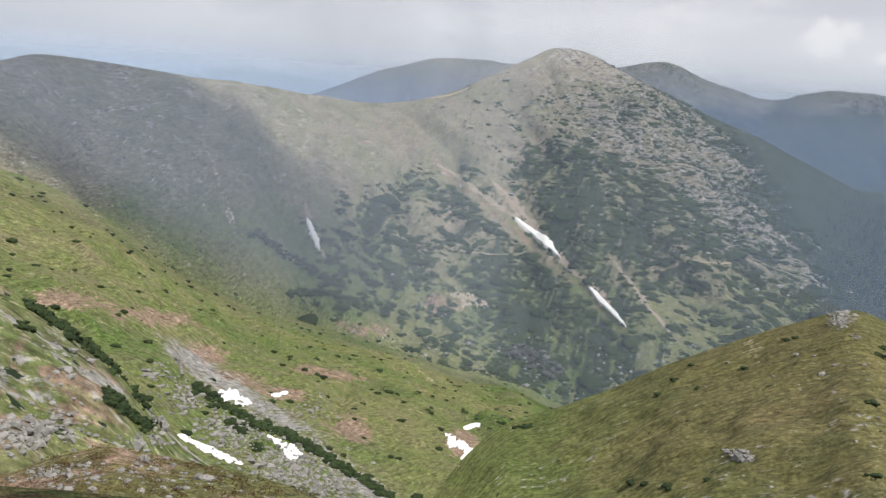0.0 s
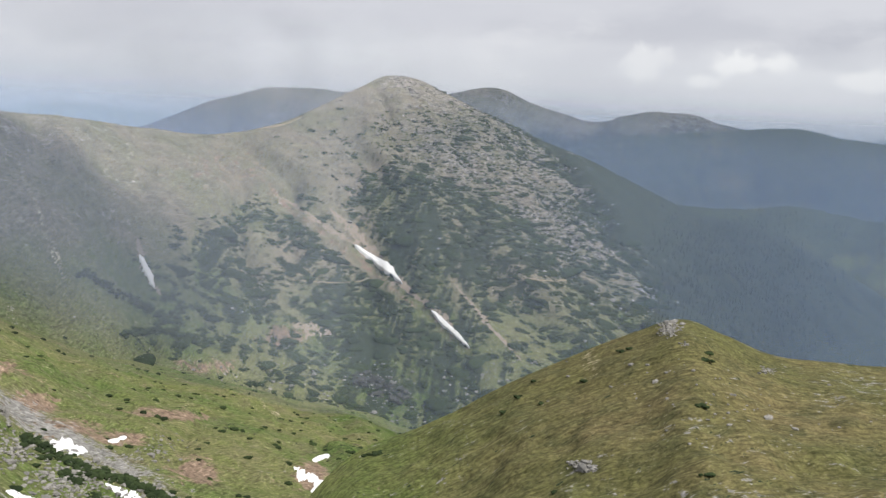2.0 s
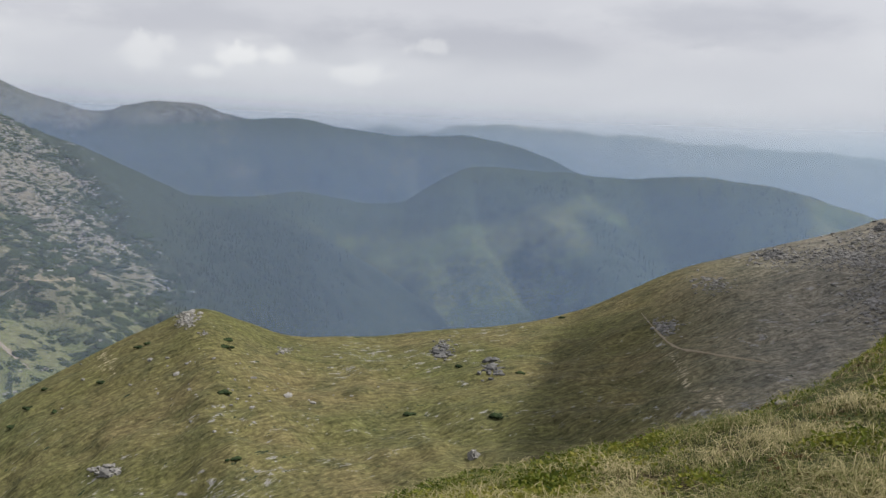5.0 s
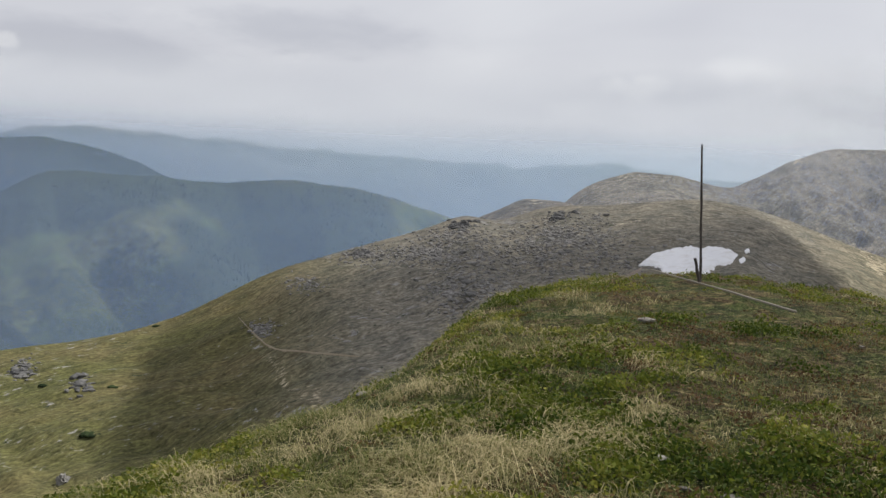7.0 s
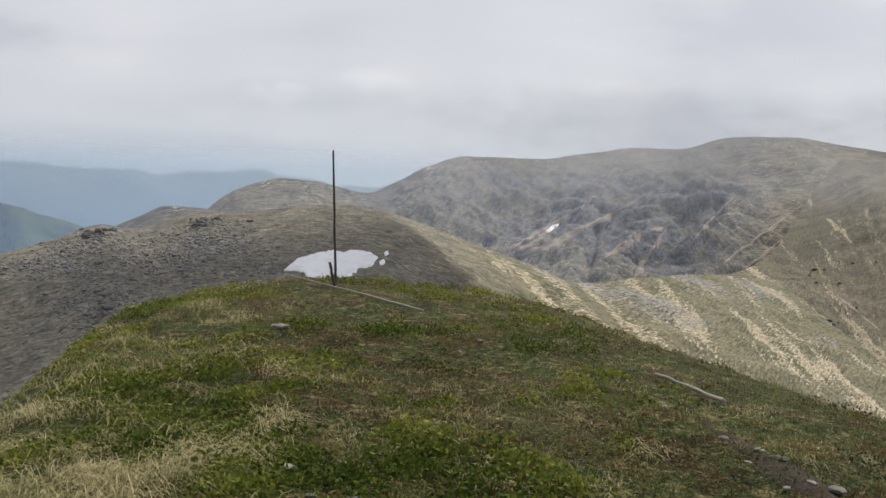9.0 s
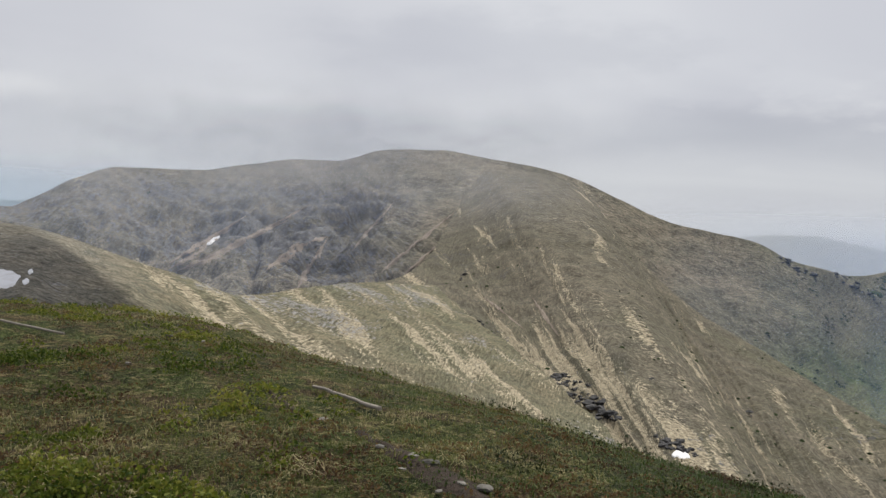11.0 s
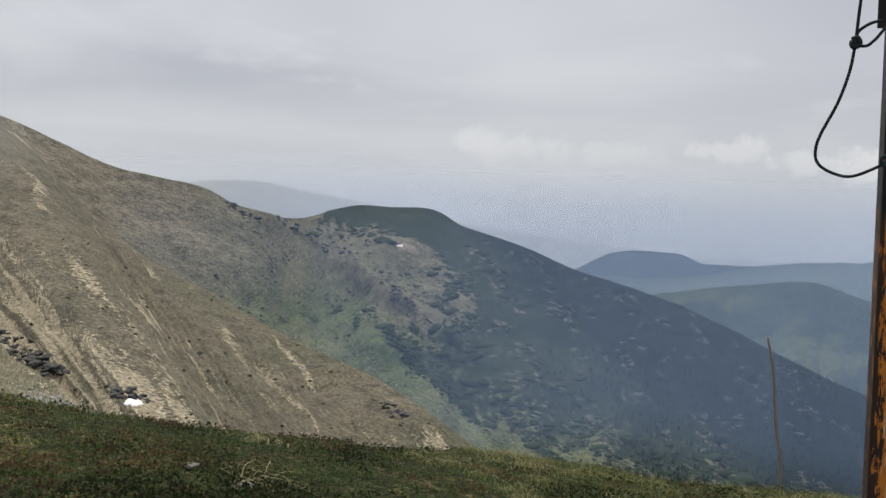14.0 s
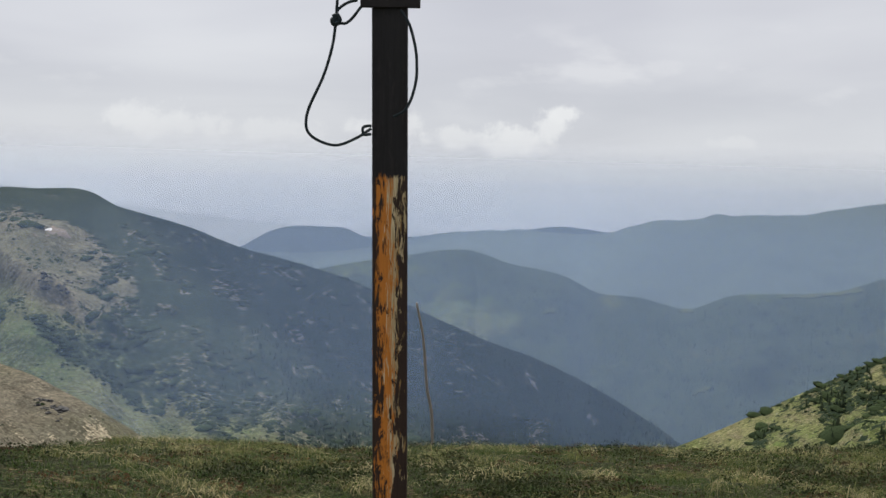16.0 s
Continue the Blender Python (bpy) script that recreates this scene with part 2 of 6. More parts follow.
def slope_material(name, grass, dry, dark, rock, grain=1.0, streak=0.5, pine=(0.020, 0.032, 0.018), bump=0.6, speck=0.6):
    """Mountain turf: patches of grass and dry grass, chutes of bare ground that widen downhill, stone where 'rock' says, dark dwarf pine where 'veg' says."""
    m, k = material(name)
    pos, flow = k.place(), k.attr("flow", "Vector")
    wide = k.noise(pos, 0.012 / grain, 4, 0.6)
    mid = k.noise(pos, 0.06 / grain, 5, 0.65, 0.4)
    fine = k.noise(pos, 0.5 / grain, 5, 0.7)
    # terracettes and tussocks lie along the contour, so they are longer across the slope than down it
    tread = k.noise(k.scaled(flow, (0.16 / grain, 0.42 / grain, 1)), 1.0, 4, 0.62, 0.6)
    fleck = k.noise(k.scaled(flow, (0.62 / grain, 1.0 / grain, 1)), 1.0, 3, 0.6, 0.4)
    col = k.mix(k.span(wide, 0.38, 0.62), grass, dry)
    col = k.mix(k.span(mid, 0.45, 0.66, 0, 0.8), col, dark)
    col = k.mix(k.attr("pale"), col, k.mix(k.span(mid, 0.35, 0.65), (0.262, 0.238, 0.194), (0.150, 0.146, 0.128)))
    col = k.mix(k.math("MULTIPLY", k.attr("green"), k.span(mid, 0.25, 0.6, 1.0, 0.6)), col, k.mix(k.span(wide, 0.35, 0.6), (0.062, 0.110, 0.026), (0.120, 0.142, 0.046)))
    col = k.mix(k.span(k.math("ADD", k.attr("earth"), k.span(k.noise(pos, 0.09 / grain, 6, 0.72, 0.5), 0.25, 0.75, -0.55, 0.55)), 0.40, 0.60, 0, 0.85), col, k.mix(fine, (0.15, 0.098, 0.078), (0.33, 0.235, 0.190)))
    # bare chutes: the higher 'streak', the more of the slope they take
    chute_ = k.noise(k.scaled(flow, (0.034 / grain, 0.0062 / grain, 1)), 1.0, 5, 0.5, 0.7)
    ragged = k.math("ADD", k.span(tread, 0.3, 0.7, -0.07, 0.07), k.span(fine, 0.3, 0.7, -0.05, 0.05))
    bare = k.math("ADD", k.math("ADD", chute_, ragged), k.math("MULTIPLY", k.math("SUBTRACT", k.math("MULTIPLY", k.attr("streak"), streak), 1.0), 0.32))
    col = k.mix(k.span(bare, 0.50, 0.56, 0, 0.9), col, k.mix(fine, (0.235, 0.195, 0.128), (0.45, 0.40, 0.295)))
    col = k.mix(k.span(fleck, 0.60, 0.65, 0, speck), col, k.mix(mid, tuple(min(1, c * 1.8) for c in dry), (0.36, 0.33, 0.27)))
    stone = k.mix(k.noise(pos, 0.9 / grain, 4, 0.7), tuple(c * 0.5 for c in rock), tuple(min(1, c * 1.45) for c in rock))
    rockmask = k.span(k.math("ADD", k.attr("rock"), k.math("ADD", k.span(k.noise(pos, 0.16 / grain, 6, 0.72), 0.25, 0.75, -0.4, 0.4), k.span(tread, 0.3, 0.7, -0.22, 0.22))), 0.45, 0.55)
    col = k.mix(rockmask, col, stone)
    col = k.tint(col, k.span(fine, 0.34, 0.66, 0.55, 1.45))
    col = k.tint(col, k.span(tread, 0.36, 0.62, 0.62, 1.25))
    vegmask = k.span(k.math("ADD", k.attr("veg"), k.math("ADD", k.span(k.noise(pos, 0.13 / grain, 4, 0.6, 0.3), 0.25, 0.75, -0.40, 0.40), k.span(tread, 0.3, 0.7, -0.32, 0.32))), 0.48, 0.53)
    needles = k.mix(fine, tuple(c * 0.7 for c in pine), tuple(c * 1.45 for c in pine))
    col = k.mix(vegmask, col, needles)
    relief = k.math("ADD", k.math("ADD", fine, k.math("MULTIPLY", tread, 0.9)), k.math("ADD", k.math("MULTIPLY", mid, 1.2), k.math("MULTIPLY", vegmask, 0.8)))
    k.surface(col, 0.95, k.bump(relief, bump, 1.4 * grain), spec=0.1)
    return m


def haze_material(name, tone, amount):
    """A tinted sheet or shell standing in for haze or cloud: mostly clear, the rest scatters daylight."""
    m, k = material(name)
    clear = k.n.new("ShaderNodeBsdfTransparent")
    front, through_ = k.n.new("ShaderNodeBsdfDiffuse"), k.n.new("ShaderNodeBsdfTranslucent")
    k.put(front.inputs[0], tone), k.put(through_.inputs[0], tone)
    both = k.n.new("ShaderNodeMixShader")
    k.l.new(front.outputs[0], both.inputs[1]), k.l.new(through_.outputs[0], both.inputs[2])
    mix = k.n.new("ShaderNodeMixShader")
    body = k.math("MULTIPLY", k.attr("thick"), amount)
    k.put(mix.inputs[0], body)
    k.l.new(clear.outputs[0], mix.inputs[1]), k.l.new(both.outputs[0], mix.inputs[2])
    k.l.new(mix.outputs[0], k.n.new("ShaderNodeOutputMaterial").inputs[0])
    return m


MEADOW = slope_material("alpine_meadow", (0.136, 0.160, 0.056), (0.210, 0.188, 0.105), (0.185, 0.142, 0.110), (0.25, 0.245, 0.235), 0.9, 0.6)
OLIVE = slope_material("olive_turf", (0.104, 0.103, 0.040), (0.142, 0.120, 0.058), (0.074, 0.076, 0.035), (0.22, 0.215, 0.205), 0.5, 1.0, bump=0.4, speck=0.25)
PALE = slope_material("pale_grass_slope", (0.114, 0.105, 0.074), (0.155, 0.136, 0.100), (0.078, 0.073, 0.055), (0.10, 0.10, 0.104), 0.8, 1.0)
FELL = slope_material("fell_slope", (0.105, 0.095, 0.070), (0.145, 0.122, 0.095), (0.070, 0.068, 0.054), (0.15, 0.15, 0.155), 1.4, 0.5)
CRAGGY = slope_material("craggy_slope", (0.142, 0.131, 0.094), (0.196, 0.168, 0.126), (0.102, 0.098, 0.075), (0.140, 0.138, 0.140), 1.2, 0.8, (0.025, 0.038, 0.022))
PINEFELL = slope_material("pine_fell_slope", (0.150, 0.152, 0.090), (0.220, 0.190, 0.150), (0.115, 0.117, 0.080), (0.300, 0.276, 0.258), 1.1, 0.45, (0.030, 0.042, 0.027))
# fell colours greyed for the hazy back ridges: part of the haze is painted in
HAZEFELL = slope_material("hazed_fell_slope", (0.105, 0.115, 0.092), (0.155, 0.150, 0.132), (0.075, 0.085, 0.070), (0.15, 0.15, 0.155), 1.4, 0.5)
BROWNHEATH = slope_material("brown_heath", (0.130, 0.118, 0.052), (0.160, 0.122, 0.070), (0.080, 0.068, 0.040), (0.19, 0.18, 0.17), 0.10, 0.2)
FOREST = slope_material("forest_slope", (0.088, 0.108, 0.048), (0.130, 0.130, 0.070), (0.060, 0.075, 0.036), (0.15, 0.148, 0.135), 2.2, 0.1, (0.044, 0.060, 0.034))
# distance haze is painted into these pale base colours
FARHAZE = slope_material("far_hazed_slope", (0.24, 0.27, 0.25), (0.31, 0.31, 0.28), (0.20, 0.23, 0.20), (0.2, 0.2, 0.2), 5.0, 0.1, (0.075, 0.095, 0.065))


# ---- mountains ----
from mathutils.bvhtree import BVHTree  # noqa


class Loft:
    """A mountain flank: a crest line, a foot line towards the summit where one stands, and a far side."""

    def __init__(self, name, crest, foot, mat, cols, rows, bend=0.0, rough=6.0, gully=0.0, gully_width=60.0, back=None, cover=None, label="", category="mountain", kind="", seed=1, extra=None, top=0.12):
        crest, foot = np.array(crest, float), np.array(foot, float)
        s = np.linspace(0, 1, cols)
        az = crest[0, 0] + (crest[-1, 0] - crest[0, 0]) * s
        C = spot(az, curve_through(crest[:, 0], crest[:, 1], az), curve_through(crest[:, 0], crest[:, 2], az))
        fa = foot[0, 0] + (foot[-1, 0] - foot[0, 0]) * s
        F = spot(fa, curve_through(foot[:, 0], foot[:, 1], fa), curve_through(foot[:, 0], foot[:, 2], fa))
        out = C[:, :2] - F[:, :2]
        run = np.linalg.norm(out, axis=1)
        out /= run[:, None]
        along = np.concatenate([[0], np.cumsum(np.linalg.norm(np.diff((C + F)[:, :2] / 2, axis=0), axis=1))])
        v = np.concatenate([np.linspace(-1, 0, 7)[:-1], np.linspace(0, 1, rows) ** 1.1])
        back = back or (0.6 * run.mean(), 0.35 * run.mean())
        V, A = v[:, None], along[None, :] * np.ones((len(v), 1))
        w, b = np.clip(V, 0, 1), np.clip(-V, 0, 1)
        P = C[None] * (1 - w)[..., None] + F[None] * w[..., None]
        P[..., 2] = C[None, :, 2] + (F - C)[None, :, 2] * ((1 - bend) * w + bend * w * w)
        P[..., :2] += out[None] * (b * back[0])[..., None]
        P[..., 2] -= back[1] * b**1.3
        down = w * run[None] + 0 * A
        env = np.sin(np.pi * np.clip(w, 0, 1)) ** 0.6
        q = P.reshape(-1, 3)
        if gully:
            g = np.stack([A / gully_width + 0.35 * fbm(q / (gully_width * 2), 2, seed=seed + 40).reshape(A.shape), down / (gully_width * 9), 0 * A], -1).reshape(-1, 3)
            n = 1 - np.abs(fbm(g, 3, 0.45, seed)) * 1.3
            P[..., 2] -= gully * (n.reshape(A.shape) - 0.35) * env
            self.crease = n.reshape(A.shape)
        else:
            self.crease = 0 * A
        bumps = fbm(q / (rough * 9), 5, 0.5, seed + 9).reshape(A.shape)
        P[..., 2] += rough * bumps * (top + (1 - top) * env)
        self.A, self.down = A, down
        if extra:
            P[..., 2] += extra(q, P, env)
        self.P, self.v, self.along, self.run = P, v, along, run
        q = P.reshape(-1, 3)
        rel = q - np.array([0, 0, EYE])
        self.az = np.degrees(np.arctan2(rel[:, 0], rel[:, 1])).reshape(A.shape)
        self.el = np.degrees(np.arctan2(rel[:, 2], np.hypot(rel[:, 0], rel[:, 1]))).reshape(A.shape)
        n1 = fbm(q / (rough * 22), 4, 0.55, seed + 20).reshape(A.shape)
        zero = 0 * A
        veg, rock, streak, *more = cover(self, w + 0 * A, n1) if cover else (zero, zero, zero + 0.5)
        pale = more[0] if more else zero
        green = more[1] if len(more) > 1 else zero
        earth = more[2] if len(more) > 2 else zero
        self.veg, self.rock = veg + zero, rock + zero
        flow = np.stack([A, down, zero], -1).reshape(-1, 3)
        faces = grid_faces(len(v), cols)[:, ::-1]
        me = mesh_from(name, q, faces, mat, {"veg": self.veg.ravel(), "rock": self.rock.ravel(), "streak": (streak + zero).ravel(), "flow": flow, "pale": (pale + zero).ravel(), "green": (green + zero).ravel(), "earth": (earth + zero).ravel()})
        self.ob = new(name, me)
        tagged(self.ob, label, category, kind=kind)
        self.faces = faces
        self.tree = None

    def hit(self, az, el):
        """Where the line of sight along (az, el) meets this flank."""
        from_ = Vector((0, 0, EYE))
        if self.tree is None:
            self.tree = BVHTree.FromPolygons(self.P.reshape(-1, 3).tolist(), self.faces.tolist())
        way = Vector(spot(az, el, 1.0)) - from_
        place, normal, _, _ = self.tree.ray_cast(from_, way.normalized())
        if place is not None and normal.dot(way) > 0:
            normal = -normal
        return place, normal


# ---- the summit ground, one sheet out to the horizon ----
RIM_AZ = [-180, -150, -125, -105, -92, -85, -70, -55, -46, -40, -33, -27, -23, -21, -17.3, -13, -9.5, -6.5, -2, 2.3, 6, 10, 13, 17, 21, 25, 32, 39, 47, 56, 64, 72, 81, 87, 95, 120, 180]
RIM_EL = [9, 13, 18, 21, 23, 24.5, 26, 23, 20.2, 18.8, 16.6, 14.5, 12.6, 10.8, 8.2, 7.1, 6.5, 6.1, 6.2, 6.4, 7.1, 8.2, 8.9, 9.8, 10.7, 11.6, 13.3, 14.3, 15.3, 15.7, 16.3, 16.1, 15.7, 15.3, 14.3, 12, 9]


def ground_height(x, y):
    """The summit turf: a dome that rolls over at the rim of sight, then mountain flank, then low land."""
    az, r = np.degrees(np.arctan2(x, y)), np.hypot(x, y)
    fall = np.tan(np.radians(np.interp(az, RIM_AZ, RIM_EL)))
    n = 4.6 - 3.0 * smooth(18, 62, az) + 1.6 * smooth(100, 140, az) - 1.6 * smooth(-20, -34, az)
    rim = n / (n - 1) * EYE / fall
    k = EYE / ((n - 1) * rim**n)
    steep = 0.62
    turn = (steep / (k * n)) ** (1 / (n - 1))
    z = np.where(r < turn, -k * np.minimum(r, turn) ** n, -k * turn**n - steep * (r - turn))
    z = z + 0.16 * np.exp(-((x + 1.5) ** 2 + (y - 14) ** 2) / 18)
    q = np.stack([x, y, 0 * x], -1)
    z = z + 0.05 * smooth(1.5, 5, r) * fbm(q / 1.6, 4, 0.55, 3) * smooth(220, 40, r) + 3.0 * smooth(30, 120, r) * fbm(q / 60, 4, 0.5, 5)
    low = -760 + 330 * smooth(2000, 2900, r)
    return np.where(z > low, z, low + 6 * fbm(q / 300, 3, 0.5, 8))


def build_ground():
    az = np.concatenate([np.linspace(-112, 100, 420, endpoint=False), np.linspace(100, 248, 80, endpoint=False)])
    r = np.concatenate([[0.02, 0.3, 0.6, 0.9, 1.2], np.geomspace(1.6, 30, 150), np.geomspace(31, 400, 50), np.geomspace(430, 6500, 30)])
    R, A = np.meshgrid(r, np.radians(az), indexing="ij")
    x, y = (np.sin(A) * R).ravel(), (np.cos(A) * R).ravel()
    z = ground_height(x, y)
    me = mesh_from("ground", np.stack([x, y, z], -1), grid_faces(len(r), len(az), True)[:, ::-1], TURF, {"crowberry": (smooth(18, 36, np.degrees(A)) * smooth(150, 110, np.degrees(A))).ravel()})
    return tagged(new("ground", me), "rounded grassy mountain summit with heath and bilberry", "ground", kind="structure")


def turf_material():
    m, k = material("summit_turf")
    pos = k.place()
    wide, mid, fine = k.noise(pos, 0.22, 4, 0.6), k.noise(pos, 1.4, 6, 0.7, 0.5), k.noise(pos, 16, 6, 0.75)
    tuft, mats = k.noise(pos, 5.5, 5, 0.7, 0.6), k.noise(pos, 2.6, 5, 0.66, 0.4)
    col = k.mix(k.span(wide, 0.40, 0.60), (0.038, 0.060, 0.013), (0.058, 0.060, 0.020))
    col = k.mix(k.span(mid, 0.47, 0.57, 0, 0.85), col, (0.060, 0.036, 0.021))
    col = k.mix(k.span(tuft, 0.52, 0.62, 0, 0.75), col, (0.20, 0.165, 0.080))
    col = k.mix(k.span(k.math("ADD", mats, k.math("MULTIPLY", k.attr("crowberry"), 0.125)), 0.54, 0.60, 0, 0.85), col, (0.021, 0.034, 0.010))
    fleck = k.noise(pos, 48, 4, 0.7)
    col = k.mix(k.span(fleck, 0.56, 0.62, 0, 0.6), col, (0.24, 0.20, 0.11))
    col = k.tint(col, k.span(fine, 0.40, 0.60, 0.35, 1.55))
    col = k.tint(col, k.span(fleck, 0.36, 0.5, 0.4, 1.1))
    k.surface(col, 0.95, k.bump(k.math("ADD", fine, k.math("ADD", mid, tuft)), 1.0, 0.06), spec=0.1)
    return m


TURF = turf_material()
build_ground()


# ---- mountains, near ones first ----
def cover_spur(L, w, n):
    rock = 0.15 + 0.25 * n + 0.08 * smooth(2, 8, L.az) + 0.14 * smooth(-25, -18, L.az) * smooth(-9.5, -3.5, L.el)
    return 0.08 + 0.10 * n, rock, 0.2 + 0.66 * smooth(-2, 6, L.az), smooth(-33, -22, L.az) * (0.9 - 0.50 * smooth(-3, 6, L.az)), 0.85 * smooth(-62, -77, L.az) + 0.18 * np.clip(n + 0.3, 0, 1) * smooth(-36, -44, L.az)


spur = Loft("grassy_ridge", [
    (-83, -27, 172), (-80.5, -23.2, 198), (-78.2, -20.2, 222), (-76, -18.3, 238), (-72.8, -17.1, 245), (-66.5, -13.8, 250), (-60.2, -10.8, 255), (-57.3, -9.8, 255), (-55.3, -10.4, 262), (-53, -11.2, 268), (-48.6, -11.3, 275),
    (-43.7, -10.8, 280), (-38.9, -10.2, 285), (-35.2, -9.1, 290), (-30, -6.6, 300), (-26.1, -5.3, 310), (-21.6, -3.9, 320), (-19, -3.05, 325), (-17.5, -3.2, 330), (-14.2, -2.3, 335), (-11.5, -2.1, 335),
    (-7.4, -1.6, 330), (-6, -1.5, 330), (-3.5, -1.8, 325), (-0.8, -2.5, 320), (2.5, -3.7, 315), (5.1, -4.5, 320), (7.8, -5.4, 330), (11.9, -4.85, 380), (15, -4.5, 440), (19, -4.6, 520)],
    [(-85, -33, 130), (-60, -33, 100), (-30, -30, 80), (0, -25, 100), (40, -20, 210)],
    OLIVE, 560, 130, bend=0.25, rough=1.6, gully=1.2, gully_width=22, cover=cover_spur, back=(160, 130),
    label="long grassy mountain ridge with stones along its crest", seed=3)


def cover_col(L, w, n):
    start = np.interp(L.az, [8, 17, 24, 30, 36, 45, 52], [-4.4, -4.7, -6.3, -6.6, -8.6, -12.5, -15])
    low = smooth(1.2, -2.2, L.el - start)
    faint = smooth(2.5, -0.5, L.el)
    heath = smooth(31, 38, L.az)
    return 0.02 + 0.12 * n + 0.10 * heath, 0.10 + 0.26 * n, 0.42 + 0.18 * faint + (0.22 + 0.30 * smooth(19, 25, L.az) * smooth(38, 33, L.az)) * low * (1 - 0.6 * heath) - 0.12 * smooth(24, 16, L.az) + 0.22 * n * low, 0.12 + 0 * w, 0.14 * np.clip(n + 0.2, 0, 1) * smooth(-3, -7, L.el)


col_spur = Loft("mountain_spur", [
    (6, -7.5, 400), (9, -5.9, 430), (11.5, -5.1, 470), (14.7, -4.6, 540), (17, -4.1, 620), (18.5, -3.0, 720), (19.6, -1.0, 880), (20.6, 0.8, 1020), (22, 2.3, 1120), (24, 2.2, 1130), (26.7, 1.45, 1120), (28.2, 0.2, 1080),
    (29.6, -1.5, 1000), (31.2, -3.2, 890), (32.8, -4.6, 790), (37.8, -7.5, 650), (42.6, -10.1, 540), (47.3, -12.1, 470), (50.3, -13.9, 430), (55, -17, 390)],
    [(26, -18.5, 270), (40, -22, 255), (52, -27, 230), (66, -34, 200)],
    PALE, 480, 170, bend=0.12, rough=2.2, gully=2.2, gully_width=34, cover=cover_col, back=(160, 160),
    label="steep spur with bands of pale dry grass", seed=11)


def crag_zone(az, el):
    return smooth(-12, -2, az) * smooth(20.5, 15, az) * smooth(2.0, 0.2, el)


def rib_line(az):
    """The rise of the rocky rib that runs down from the shoulder of the mountain."""
    return -2.7 - 0.68 * (az - 40.5)


def wood_shade_edge(el):
    """The bearing where the close dwarf pine begins, set along the cloud shadow's edge: its dark cover also paints
    shade.
    """
    return np.interp(el, [-16, -13.6, -10.4, -9.2, -6.6, -4.2, -2.8, -2.0], [70, 63.5, 56.0, 51.6, 51.0, 49.2, 44.0, 43.0])


def cover_big(L, w, n):
    flat = np.stack([L.A.ravel(), L.down.ravel(), 0 * L.A.ravel()], -1)
    belt = fbm(flat / np.array([46, 230, 1.0]), 3, 0.5, 26).reshape(w.shape)
    small = fbm(flat / np.array([20, 30, 1.0]), 3, 0.55, 28).reshape(w.shape)
    crag = crag_zone(L.az, L.el)
    off = L.el - rib_line(L.az) + 0.35 * belt + 0.15 * small
    rib = np.exp(-((off / 0.6) ** 2)) * smooth(39, 42, L.az) * smooth(53, 50, L.az)
    side = smooth(33, 40, L.az)
    wood = smooth(-1.2, 1.2, L.az - wood_shade_edge(L.el) + 1.2 * belt + 0.5 * small)
    belts = np.exp(-(((off + 1.7) / 0.50) ** 2)) * smooth(46, 48, L.az) + 0.7 * np.exp(-(((off + 0.9) / 0.30) ** 2)) * smooth(49, 51, L.az) + smooth(-0.9, -0.2, off) * smooth(-8.2, -9.6, L.el)
    low = smooth(57, 60, L.az) * smooth(-11, -12.6, L.el) * smooth(1.8, 0.4, off)
    veg = 0.04 + 0.08 * n + side * (0.16 + 0.14 * small) + (1 - wood) * 0.48 * np.clip(belts, 0, 1) + wood * (0.62 + 0.15 * small) - 0.20 * rib - 0.22 * low
    rock = (0.13 + 0.22 * n) * (1 - 0.6 * side) + 0.30 * crag + 0.16 * rib + 0.06 * side * (1 - wood) * small
    green = 0.75 * side * smooth(-5.5, -9.0, L.el) * smooth(0.6, -0.8, off) + 0.5 * low + 0.28 * side * (1 - wood)
    heath = smooth(42, 44, L.az) * smooth(54, 50, L.az) * smooth(-4.6, -3.4, L.el)
    bare = 0.5 * np.exp(-(((L.az - 48.4) / 1.3) ** 2 + ((L.el + 4.5) / 0.45) ** 2))
    return veg + 0.22 * heath - bare, rock, 0.40 - 0.25 * side, 0.20 - 0.16 * side, 0.9 * np.clip(green, 0, 1) * (1 - 0.6 * rib), bare


def big_crags(q, P, env):
    rel = P - np.array([0, 0, EYE])
    az = np.degrees(np.arctan2(rel[..., 0], rel[..., 1]))
    el = np.degrees(np.arctan2(rel[..., 2], np.hypot(rel[..., 0], rel[..., 1])))
    ridged = 1 - np.abs(fbm(q / np.array([60, 60, 90.0]), 4, 0.6, 27)).reshape(az.shape)
    rib = np.exp(-(((el - rib_line(az)) / 0.7) ** 2)) * smooth(39, 41, az) * smooth(54, 51, az)
    return (20 * crag_zone(az, el) * (ridged - 0.6) + rib * (16 + 14 * (ridged - 0.6))) * env


